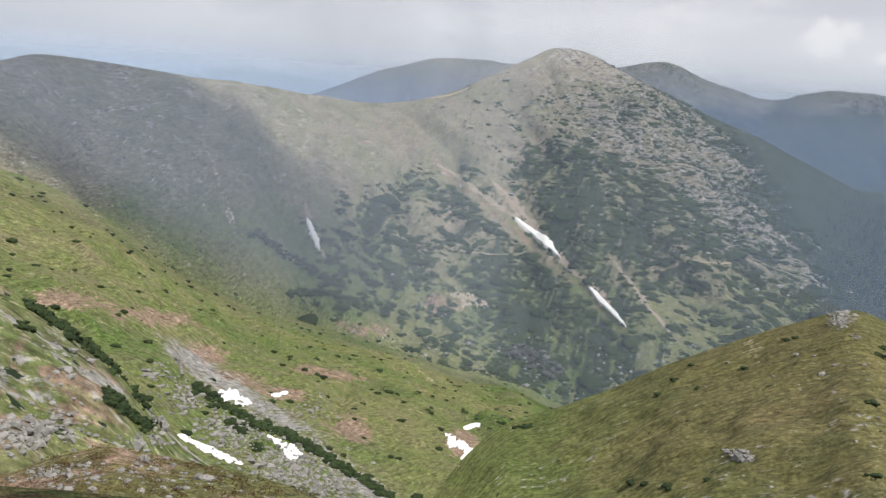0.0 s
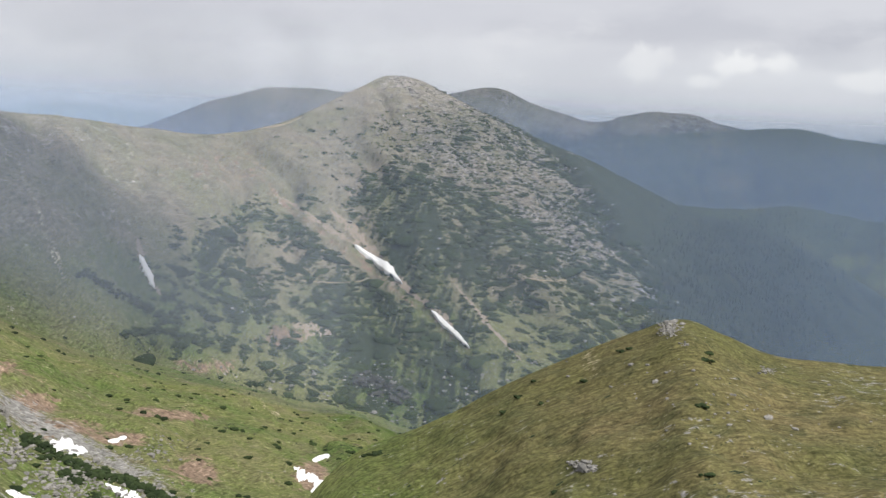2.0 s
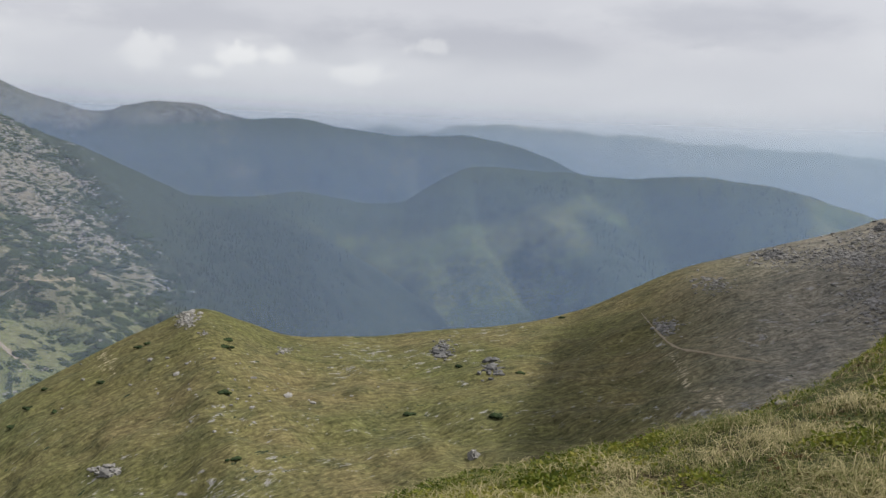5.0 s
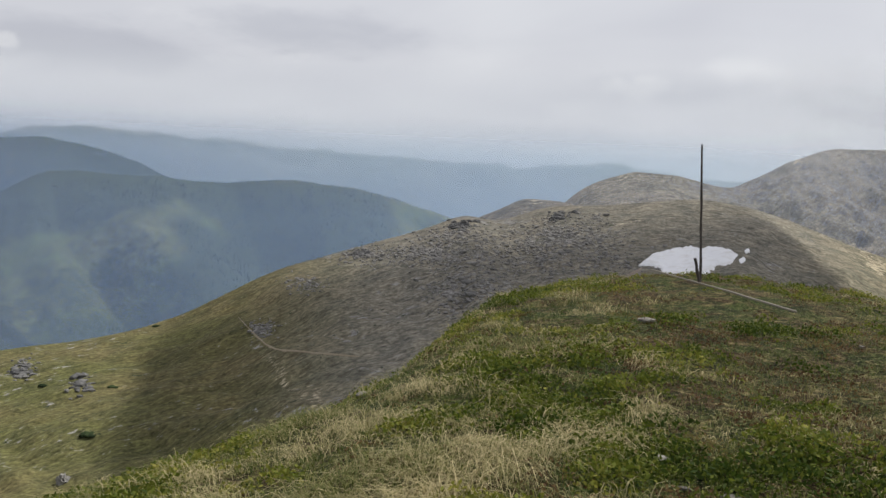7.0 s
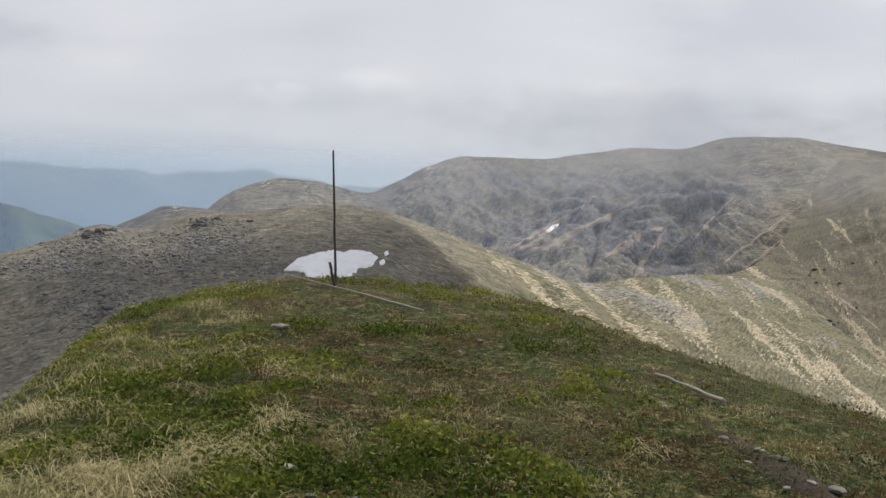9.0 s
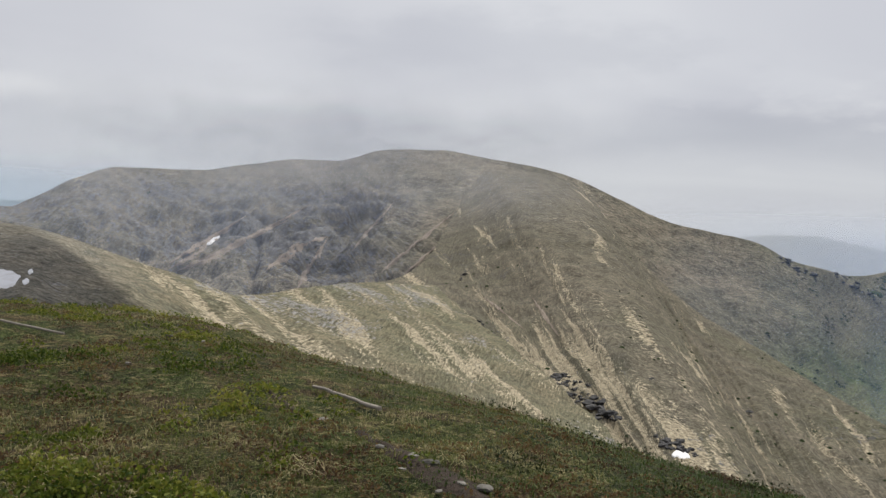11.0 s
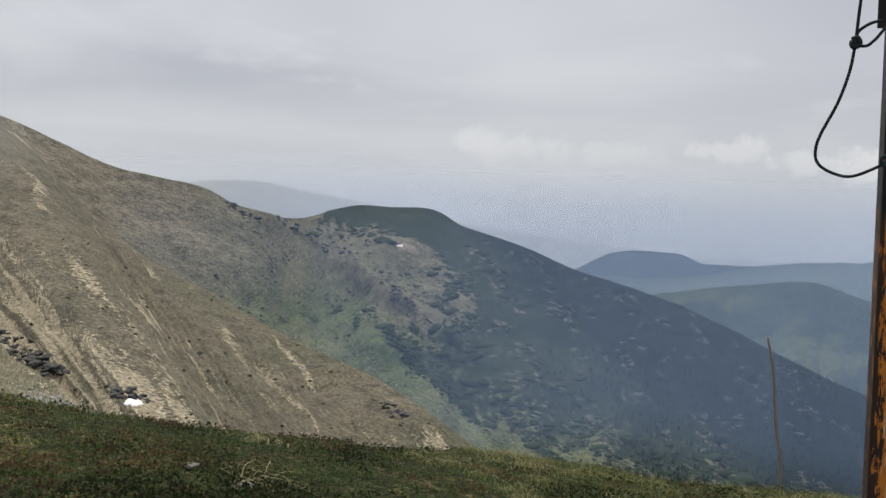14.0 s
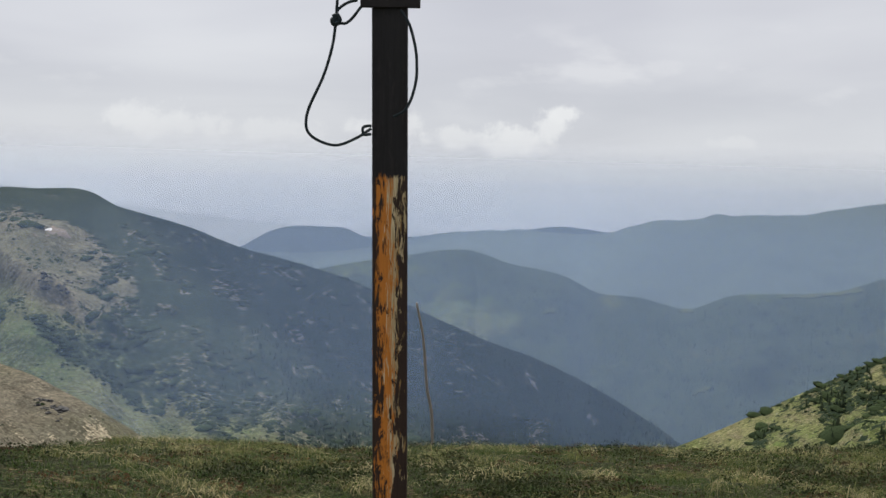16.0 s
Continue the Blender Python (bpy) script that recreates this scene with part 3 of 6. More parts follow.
big = Loft("mountain", [
    (-14.5, -3.0, 900), (-12.5, -1.25, 900), (-10.6, -0.4, 900), (-9.4, -0.1, 900), (-7.4, -0.2, 900), (-4.5, -0.7, 930), (-3.2, -0.2, 960), (-1, 0.9, 1000), (1.3, 1.6, 1050), (5.2, 1.6, 1150), (8.4, 2.1, 1200),
    (10.6, 2.4, 1250), (13.7, 2.5, 1250), (15.2, 3.0, 1210), (18.9, 3.2, 1190), (22.4, 2.8, 1170), (26.7, 1.9, 1160), (29.3, 0.8, 1150), (32, -0.4, 1150), (34.3, -0.9, 1150), (37.2, -1.5, 1150), (38.5, -2.2, 1150),
    (40.5, -2.7, 1180), (41.6, -2.95, 1240), (42.8, -2.85, 1310), (44.0, -2.45, 1370), (45.2, -2.12, 1420), (47.6, -2.1, 1430), (50.4, -2.32, 1430), (51.4, -2.9, 1420), (53, -3.4, 1410), (55.3, -4.1, 1400), (58.1, -5.2, 1380),
    (62.2, -6.25, 1340), (66.8, -7.9, 1290), (72.1, -10.1, 1230), (77.3, -11.9, 1190), (82.8, -14.7, 1150), (88, -18, 1100)],
    [(-16, -8, 600), (0, -12, 560), (10, -10, 600), (25, -15, 600), (40, -19, 690), (64, -23, 740), (91, -27, 800)],
    CRAGGY, 960, 165, bend=-0.15, rough=7.0, gully=20, gully_width=95, cover=cover_big, extra=big_crags,
    label="broad bare mountain with crags, running out in a wooded ridge", seed=21)


def cover_sunny(L, w, n):
    small = fbm(L.P.reshape(-1, 3) / 12.0, 3, 0.55, 39).reshape(w.shape)
    return 0.42 + 0.25 * n + 0.22 * small, 0.16 + 0.2 * n, 0.2 + 0 * w, 0 * w, 0.6 + 0 * w


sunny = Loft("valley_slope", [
    (79, -18.2, 800), (83.9, -15.5, 800), (86.9, -14, 820), (89.8, -12.3, 840), (92.6, -10.7, 860), (94.2, -9.7, 870), (101, -6.5, 900)],
    [(79, -32, 480), (101, -32, 480)], MEADOW, 200, 110, bend=0.1, rough=4, gully=6, gully_width=60, cover=cover_sunny, label="green slope dotted with dwarf pines", seed=37)


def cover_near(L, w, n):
    # glades, which also paint the forest's broad sunlit and dark pattern
    lit_glade = smooth(0.10, 0.55, fbm(L.P.reshape(-1, 3) / 240.0, 3, 0.5, 91).reshape(w.shape))
    return 0.92 + 0.40 * n - 0.50 * lit_glade, 0.05 + 0 * w, 0.2 + 0 * w, 0 * w, 0.55 * lit_glade


def cover_wood(L, w, n):
    return 0.80 + 0.45 * n, 0 * w, 0.2 + 0 * w


valley_wood = Loft("wooded_hills", [
    (56, -7.8, 2600), (62.6, -6.4, 2600), (67.2, -5.6, 2580), (71.1, -5.1, 2550), (73.8, -5.8, 2530), (77, -6.4, 2500), (79, -7.3, 2480), (81.3, -7.4, 2460), (83.8, -7.9, 2440), (86.5, -7.0, 2420), (89.5, -6.7, 2400), (91.8, -6.4, 2380),
    (94, -5.6, 2360), (101, -4.2, 2300)],
    [(54, -19, 1790), (80, -21, 1780), (103, -21, 1760)], FOREST, 400, 90, bend=0.1, rough=9, gully=34, gully_width=190, cover=cover_near, label="wooded hills above a deep valley", seed=41)
def cover_solid(L, w, n):
    return 1.2 + 0.15 * n, 0 * w, 0 * w


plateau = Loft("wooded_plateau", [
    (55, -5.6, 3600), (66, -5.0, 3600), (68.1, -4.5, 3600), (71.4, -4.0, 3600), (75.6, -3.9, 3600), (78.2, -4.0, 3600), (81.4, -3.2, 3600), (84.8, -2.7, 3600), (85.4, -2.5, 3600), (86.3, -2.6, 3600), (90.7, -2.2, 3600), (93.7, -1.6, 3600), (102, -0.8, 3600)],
    [(55, -9, 2900), (102, -9, 2900)], FARHAZE, 300, 40, top=0.5, rough=9, gully=20, gully_width=260, cover=cover_solid, label="long flat-topped wooded range in haze", seed=43)
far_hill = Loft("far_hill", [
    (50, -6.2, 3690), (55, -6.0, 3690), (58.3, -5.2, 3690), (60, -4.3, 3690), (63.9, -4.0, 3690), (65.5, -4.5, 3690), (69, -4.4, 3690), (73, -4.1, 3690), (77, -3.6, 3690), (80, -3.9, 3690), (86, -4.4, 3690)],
    [(50, -8, 3655), (86, -8, 3655)], FARHAZE, 240, 30, rough=8, cover=cover_solid, label="distant hill above the plain", seed=47)
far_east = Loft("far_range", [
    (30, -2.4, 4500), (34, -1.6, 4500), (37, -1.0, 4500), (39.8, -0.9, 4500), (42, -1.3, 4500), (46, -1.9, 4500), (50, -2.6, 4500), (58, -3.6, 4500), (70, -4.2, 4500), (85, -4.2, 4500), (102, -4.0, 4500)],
    [(30, -6, 4200), (102, -6, 4200)], FARHAZE, 260, 24, rough=6, label="faint distant range and plain", seed=49)


def cover_main(L, w, n):
    el, az = L.el, L.az
    flat = np.stack([L.A.ravel(), L.down.ravel(), 0 * L.A.ravel()], -1)
    small = fbm(flat / np.array([17, 10, 1.0]), 3, 0.55, 55).reshape(w.shape)
    patch = fbm(flat / np.array([52, 48, 1.0]), 3, 0.5, 57).reshape(w.shape)
    belt = fbm(flat / np.array([42, 210, 1.0]), 3, 0.5, 56).reshape(w.shape)
    line = np.interp(az, [-90, -84, -77.6, -74.5, -72.6, -69.2, -64.5, -61.3, -58], [-5.8, -4.4, -3.6, -1.7, -1.9, -3.5, -6.3, -7.6, -11])
    under = smooth(0.6, -1.4, el - line + 0.7 * patch)
    east = smooth(-1.4, 1.2, az - np.interp(el, [-12, -8.3, -2.8, 0.9, 3], [-57.5, -59.6, -63.1, -67.4, -71.5]) + 1.2 * patch)
    close = smooth(-87, -76, az)
    bushy = under * smooth(-91, -87, az)
    veg = 0.06 + bushy * (0.24 + 0.21 * close + 0.34 * small + 0.20 * patch + 0.12 * belt)
    veg = veg + (1 - bushy) * smooth(-88, -78, az) * smooth(3.2, 0.5, el) * (0.13 + 0.17 * small + 0.13 * smooth(-78, -70, az))
    veg = veg * (1 - east) + east * (0.82 + 0.1 * small)
    veg = veg - 0.24 * smooth(-70, -68, az) * smooth(-62, -65, az) * smooth(-8.6, -10.5, el) - 0.22 * smooth(-14.6, -15.6, el)
    gully = np.exp(-(((el + 3.65 + 0.733 * (az + 81.58)) / 0.42) ** 2)) * smooth(-82.5, -81, az) * smooth(-68.5, -70, az)
    gully = np.maximum(gully, np.exp(-(((el + 4.5 + 0.85 * (az + 78.08)) / 0.38) ** 2)) * smooth(-79, -77.5, az) * smooth(-73.8, -75, az))
    gully = np.maximum(gully, 0.7 * np.exp(-(((el + 8.3 + 1.02 * (az + 70.9)) / 0.25) ** 2)) * smooth(-71.5, -70.5, az) * smooth(-66, -67, az))
    veg = veg - 0.5 * gully
    scree = (1 - under) * smooth(-88, -74, az) * (1 - east)
    green = smooth(-5, -9, el) * 0.85 * smooth(-82, -88, az) + smooth(-8, -12, el) * 0.9 + 0.5 * under * smooth(0.0, 0.6, belt)
    earth = 0.75 * np.exp(-(((az + 80.4) / 1.6) ** 2 + ((el + 11.9) / 0.8) ** 2)) + 0.6 * np.exp(-(((az + 84.6) / 2.6) ** 2 + ((el + 13.6) / 0.55) ** 2)) + 0.30 * np.exp(-(((az + 84.0) / 4.0) ** 2 + ((el + 2.2) / 1.8) ** 2)) + 0.45 * gully
    cliff = np.exp(-(((az + 74.6) / 1.9) ** 2 + ((el + 14.6) / 0.9) ** 2))
    tuft = smooth(0.15, 0.6, small + 0.5 * patch) * (1 - bushy)
    return veg - 0.35 * earth + 0.16 * smooth(0.1, 0.6, -small) * (1 - bushy) * smooth(2.5, 0.0, el), 0.10 + 0.12 * n + 0.34 * scree * smooth(-80, -72, az) + 0.22 * small + 0.40 * cliff, 0.55 + 0 * w, 0.20 * scree + 0.05 + 0.30 * tuft, np.clip(green, 0, 1), earth + 0.14 * tuft


main = Loft("mountain", [
    (-118, -1.0, 900), (-110, -0.2, 930), (-105, 0.3, 960), (-103, 0.8, 1000), (-99.4, 0.6, 1060), (-95.5, 0.2, 1150), (-92, 0.0, 1260), (-88.3, -0.4, 1400), (-85.4, -0.6, 1500), (-83.4, -0.4, 1560), (-81, 0.2, 1640), (-78.5, 1.4, 1780),
    (-76.3, 2.55, 1900), (-74.9, 3.15, 1990), (-73.3, 3.05, 2000), (-71.6, 2.3, 1990), (-70, 1.58, 1980), (-68.3, 0.85, 1960), (-66.4, 0.05, 1950), (-63.5, -1.0, 1920), (-60.6, -2.3, 1890), (-57.3, -3.7, 1850), (-54.2, -4.3, 1800), (-50, -6, 1750), (-45, -9, 1650), (-39, -14, 1550)],
    [(-118, -8, 500), (-105, -11, 560), (-96, -13.4, 640), (-86.3, -15.2, 760), (-78, -17, 850), (-72.7, -17.4, 880), (-66.7, -15.5, 900), (-57, -14.5, 1000), (-42, -18, 1050), (-22, -21, 1100)],
    PINEFELL, 660, 205, bend=0.0, rough=6.0, gully=24, gully_width=110, top=0.06, cover=cover_main, label="high mountain with dwarf pine, scree gullies and late snow", seed=53)


def cover_meadow(L, w, n):
    az, el = L.az, L.el
    scree = np.exp(-(((el + 0.62 * (az + 91.8) + 17.6) / 1.0) ** 2)) * smooth(-97.5, -95, az) * smooth(-80.5, -83.5, az)
    small = fbm(L.P.reshape(-1, 3) / 17.0, 3, 0.55, 58).reshape(w.shape)
    earth = 0.18 * smooth(0.1, 0.6, n) * smooth(-9, -12, el)
    for a, e, sa, se in ((-97.0, -13.2, 2.4, 0.45), (-94.0, -15.3, 1.6, 0.8), (-87.0, -16.2, 2.6, 0.30), (-89.3, -17.4, 2.0, 0.40), (-85.4, -19.3, 1.3, 0.8), (-101.5, -12.3, 2.2, 0.5), (-78.6, -19.6, 1.1, 0.9), (-92.5, -16.6, 2.2, 0.5)):
        earth = np.maximum(earth, 0.80 * np.exp(-(((az - a) / (1.2 * sa)) ** 2 + ((el - e + 0.1 * (az - a)) / (1.25 * se)) ** 2)))
    veg = 0.05 + 0.12 * n + 0.10 * small + 0.36 * np.exp(-(((az + 77.2) / 2.0) ** 2 + ((el + 18.4) / 0.5) ** 2)) + 0.30 * np.exp(-(((az + 83.6) / 2.2) ** 2 + ((el + 17.2) / 0.35) ** 2))
    return veg, 0.06 + 0.16 * n + 0.62 * scree, 0.35 + 0.15 * n, 0.10 * scree, np.clip(1.0 - 0.35 * small, 0, 1) * (1 - scree) * (0.62 + 0.38 * smooth(-9, -13, el)), earth


def upper_edge(track):
    """The meadow's upper edge, laid into the mountain's flank so that the two run together."""
    out = []
    for az, el in track:
        p, _ = main.hit(az, el)
        out.append((az, el, math.hypot(p.x, p.y) + 4.0))
    return out


meadow = Loft("valley_meadow", upper_edge([
    (-116, -3.4), (-110, -4.2), (-105, -5.2), (-102, -6.4), (-99, -8.0), (-95, -11.0), (-92, -12.4), (-88.4, -13.3), (-84, -14.4), (-80, -15.4), (-76.5, -16.0)]) + [(-72, -17.2, 830), (-66, -19, 800)],
    [(-118, -19, 170), (-100, -22, 190), (-90, -26, 200), (-80, -28, 210), (-64, -30, 220)],
    MEADOW, 420, 175, bend=-0.25, rough=3.5, gully=4, gully_width=50, cover=cover_meadow, label="green valley head with scree and snow patches", category="meadow", kind="structure", back=(120, 140), seed=59)


def cover_shoulder(L, w, n):
    return 0.14 + 0.22 * n, 0.20 + 0.36 * n, 0.3 + 0.1 * n, 0.15 + 0 * w, 0.55 + 0.5 * n, 0.25 + 0.35 * n


shoulder = Loft("rocky_shoulder", [
    (-118, -7.0, 120), (-110, -9.6, 122), (-105, -11.4, 125), (-102.5, -13.0, 128), (-100.6, -14.4, 130), (-98.3, -16.8, 130), (-96, -19.6, 128), (-93, -21.8, 124), (-88, -25, 118)],
    [(-118, -30, 60), (-100, -33, 60), (-86, -36, 60)],
    MEADOW, 210, 100, bend=0.2, rough=1.2, gully=1.5, gully_width=18, cover=cover_shoulder, label="stony mountain shoulder with dwarf pine", seed=61, back=(60, 60))

def cover_heath(L, w, n):
    return 0.12 + 0.14 * n, 0.20 + 0.3 * n, 0.1 + 0 * w, 0 * w, 0.35 + 0.5 * n, 0.25 - 0.4 * n


heath_knoll = Loft("heath_knoll", [
    (-118, -18.5, 33), (-104.91, -21.07, 34), (-102.05, -20.35, 35), (-99.64, -20.06, 35), (-97.15, -20.49, 35), (-94.25, -21.13, 34), (-90.94, -21.84, 33), (-88.22, -22.67, 32), (-84.38, -24.08, 30)],
    [(-118, -32, 15), (-84, -38, 15)],
    BROWNHEATH, 210, 90, bend=0.2, rough=0.35, gully=0.3, gully_width=5, cover=cover_heath, label="brown heath knoll just below the summit", back=(14, 12), seed=64)

# ranges behind
hidden_knoll = Loft("bare_knoll", [
    (-22, -4.5, 620), (-19, -3.4, 620), (-17.3, -2.6, 620), (-15.6, -1.9, 620), (-13.6, -2.0, 620), (-11, -2.6, 620), (-8, -3.2, 620)],
    [(-22, -8, 470), (-8, -8, 470)], FELL, 160, 40, rough=2.5, label="low bare knoll behind the ridge", seed=67)
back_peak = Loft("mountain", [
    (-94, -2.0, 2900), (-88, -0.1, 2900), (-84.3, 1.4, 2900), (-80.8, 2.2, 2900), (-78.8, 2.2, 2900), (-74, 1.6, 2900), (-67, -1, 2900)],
    [(-94, -7, 2350), (-67, -7, 2350)], HAZEFELL, 260, 60, top=0.5, rough=10, gully=30, gully_width=200, label="hazy mountain behind the main peak", seed=71)
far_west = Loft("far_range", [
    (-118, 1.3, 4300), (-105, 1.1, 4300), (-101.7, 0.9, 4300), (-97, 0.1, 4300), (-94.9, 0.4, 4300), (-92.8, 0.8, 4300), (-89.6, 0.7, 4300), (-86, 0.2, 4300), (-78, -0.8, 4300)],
    [(-118, -5, 3900), (-78, -5, 3900)], FARHAZE, 260, 24, top=0.9, rough=12, label="faint distant mountain range", seed=73)


def cover_bare(L, w, n):
    return 0.15 + 0.6 * smooth(1.2, -0.5, L.el) + 0.3 * n, 0.25 + 0.3 * n, 0.3 + 0 * w


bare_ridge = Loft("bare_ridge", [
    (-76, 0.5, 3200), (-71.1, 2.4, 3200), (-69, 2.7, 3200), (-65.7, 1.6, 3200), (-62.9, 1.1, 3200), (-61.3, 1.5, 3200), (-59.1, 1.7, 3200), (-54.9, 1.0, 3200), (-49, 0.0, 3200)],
    [(-76, -6, 2600), (-49, -6, 2600)], HAZEFELL, 220, 50, top=0.5, rough=10, gully=40, gully_width=220, cover=cover_bare, label="hazy bare mountain ridge", seed=79)
wood_far = Loft("wooded_ridge", [
    (-67, -1.8, 2850), (-62.9, 0.0, 2850), (-58.5, 0.6, 2850), (-54.9, 0.9, 2850), (-52.8, 1.1, 2850), (-49.1, 0.6, 2850), (-46.1, 0.3, 2850), (-44.8, 0.4, 2850), (-41.3, 0.3, 2850), (-38.5, -0.4, 2850), (-35.6, -1.6, 2850), (-31, -3.2, 2850)],
    [(-67, -8, 2480), (-31, -8, 2480)], FOREST, 300, 60, top=0.4, rough=9, gully=26, gully_width=190, cover=cover_wood, label="wooded mountain ridge in blue haze", seed=83)
wood_near = Loft("wooded_ridge", [
    (-64, -4.4, 2250), (-59.1, -3.4, 2250), (-54.2, -3.4, 2250), (-51.9, -3.1, 2250), (-47.6, -3.6, 2250), (-46, -3.4, 2250), (-44.1, -2.2, 2250), (-41.6, -1.3, 2250), (-37.8, -1.5, 2250), (-33.2, -1.7, 2250), (-31.2, -1.4, 2250), (-26.9, -1.6, 2250),
    (-23.6, -2.2, 2250), (-21.7, -2.7, 2250), (-20.1, -3.2, 2250), (-15, -4.6, 2250), (-8, -6.5, 2250)],
    [(-64, -19, 1280), (-40, -21, 1255), (-8, -19, 1280)], FOREST, 400, 110, top=0.4, rough=10, gully=75, gully_width=300, cover=cover_near, label="wooded ridge above a forest valley", seed=89)
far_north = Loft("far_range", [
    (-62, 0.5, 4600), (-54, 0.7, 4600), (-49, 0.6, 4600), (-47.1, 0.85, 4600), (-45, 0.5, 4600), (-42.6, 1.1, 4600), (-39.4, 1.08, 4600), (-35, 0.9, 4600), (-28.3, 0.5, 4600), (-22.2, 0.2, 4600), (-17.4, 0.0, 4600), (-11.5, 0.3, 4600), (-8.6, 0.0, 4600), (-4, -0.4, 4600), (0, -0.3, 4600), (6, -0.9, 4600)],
    [(-62, -6, 4300), (6, -6, 4300)], FARHAZE, 320, 24, top=0.9, rough=14, label="faint distant mountain range", seed=97)


# ---- tinted sheets hung between the ranges in place of haze; the blue is in their colour ----
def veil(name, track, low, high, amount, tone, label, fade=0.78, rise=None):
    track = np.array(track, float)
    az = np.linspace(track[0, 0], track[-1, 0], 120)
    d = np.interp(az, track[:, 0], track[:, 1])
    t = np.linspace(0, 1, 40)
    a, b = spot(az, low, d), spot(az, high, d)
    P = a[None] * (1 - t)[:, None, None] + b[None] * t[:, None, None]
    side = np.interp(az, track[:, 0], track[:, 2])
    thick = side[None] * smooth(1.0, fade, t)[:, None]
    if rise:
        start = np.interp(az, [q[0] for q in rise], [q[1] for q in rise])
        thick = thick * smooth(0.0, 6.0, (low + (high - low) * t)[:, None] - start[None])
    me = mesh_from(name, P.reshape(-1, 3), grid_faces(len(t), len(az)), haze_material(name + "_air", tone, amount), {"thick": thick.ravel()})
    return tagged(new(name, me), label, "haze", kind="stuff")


NEAR_LINE = [(-118, 500, 1), (-106, 540, 1), (-99, 580, 1), (-92, 640, 1), (-84, 720, 1), (-76, 765, 1), (-66, 700, 1), (-40, 560, 1), (-12, 480, 0.9), (4, 450, 0.9), (9, 460, 0.9), (11.5, 500, 0.9), (14.7, 570, 0.8), (17, 660, 0.6), (19.5, 840, 0)]
LIFT = [(-118, -5), (-105, -6.5), (-99, -9.5), (-92, -13.5), (-84, -16), (-76, -19), (-70, -26), (20, -30)]
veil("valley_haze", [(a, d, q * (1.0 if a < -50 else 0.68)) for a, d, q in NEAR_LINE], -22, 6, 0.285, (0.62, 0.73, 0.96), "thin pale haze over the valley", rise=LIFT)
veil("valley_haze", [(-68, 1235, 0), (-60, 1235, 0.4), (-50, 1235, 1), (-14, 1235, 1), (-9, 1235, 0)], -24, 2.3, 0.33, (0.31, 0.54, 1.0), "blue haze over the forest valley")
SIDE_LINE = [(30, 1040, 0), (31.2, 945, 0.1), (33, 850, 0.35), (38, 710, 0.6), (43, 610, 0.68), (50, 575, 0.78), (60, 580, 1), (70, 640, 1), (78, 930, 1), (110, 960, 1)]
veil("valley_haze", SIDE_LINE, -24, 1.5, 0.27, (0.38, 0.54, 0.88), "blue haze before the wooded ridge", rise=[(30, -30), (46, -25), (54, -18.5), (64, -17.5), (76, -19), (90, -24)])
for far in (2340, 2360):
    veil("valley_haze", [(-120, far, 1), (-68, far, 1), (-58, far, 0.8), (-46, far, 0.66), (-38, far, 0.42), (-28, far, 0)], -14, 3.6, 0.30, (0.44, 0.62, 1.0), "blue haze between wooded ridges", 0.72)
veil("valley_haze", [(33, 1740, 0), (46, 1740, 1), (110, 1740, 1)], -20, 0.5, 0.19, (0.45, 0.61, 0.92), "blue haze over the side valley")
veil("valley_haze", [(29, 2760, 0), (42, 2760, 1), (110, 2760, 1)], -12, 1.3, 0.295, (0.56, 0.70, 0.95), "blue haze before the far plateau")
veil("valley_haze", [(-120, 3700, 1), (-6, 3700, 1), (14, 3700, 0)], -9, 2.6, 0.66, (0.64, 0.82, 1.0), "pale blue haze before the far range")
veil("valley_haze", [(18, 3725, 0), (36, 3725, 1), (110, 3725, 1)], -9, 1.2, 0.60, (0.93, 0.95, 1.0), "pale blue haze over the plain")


# ---- shapes for small things ----
def lump(subdiv, seed, rough=0.25, flat=1.0):
    """A knobbly stone or bush shape of about unit radius, as arrays."""
    bm = bmesh.new()
    bmesh.ops.create_icosphere(bm, subdivisions=subdiv, radius=1.0)
    v = np.array([q.co[:] for q in bm.verts])
    f = np.array([[q.index for q in face.verts] for face in bm.faces])
    bm.free()
    v *= (1 + rough * fbm(v * 1.3 + seed * 3.7, 3, 0.6, seed))[:, None]
    v[:, 2] *= flat
    return v, f


def scattered(name, shapes, places, sizes, mat, label, category, tall=1.0, sink=0.3, seed=1, parent=None, kind="stuff", smooth_shade=False):
    """Many copies of a few shapes in one mesh; 'tone' differs from copy to copy."""
    rng = np.random.default_rng(seed)
    V, Fc, T, base = [], [], [], 0
    for k, (p, s) in enumerate(zip(places, sizes)):
        v, f = shapes[k % len(shapes)]
        a, (sx_, sy_) = rng.uniform(0, 6.283), rng.uniform(0.75, 1.3, 2)
        q = v * np.array([sx_, sy_, tall * rng.uniform(0.8, 1.25)]) * s
        q = np.stack([q[:, 0] * np.cos(a) - q[:, 1] * np.sin(a), q[:, 0] * np.sin(a) + q[:, 1] * np.cos(a), q[:, 2] - v[:, 2].min() * tall * s * (1 - 2 * sink) * 0.5], -1)
        V.append(q + np.asarray(p))
        Fc.append(f + base)
        T.append(np.full(len(v), rng.random()))
        base += len(v)
    me = mesh_from(name, np.concatenate(V), np.concatenate(Fc), mat, {"tone": np.concatenate(T)}, smooth_shade)
    ob = new(name, me)
    if parent:
        ob.parent = parent
    return tagged(ob, label, category, kind=kind)


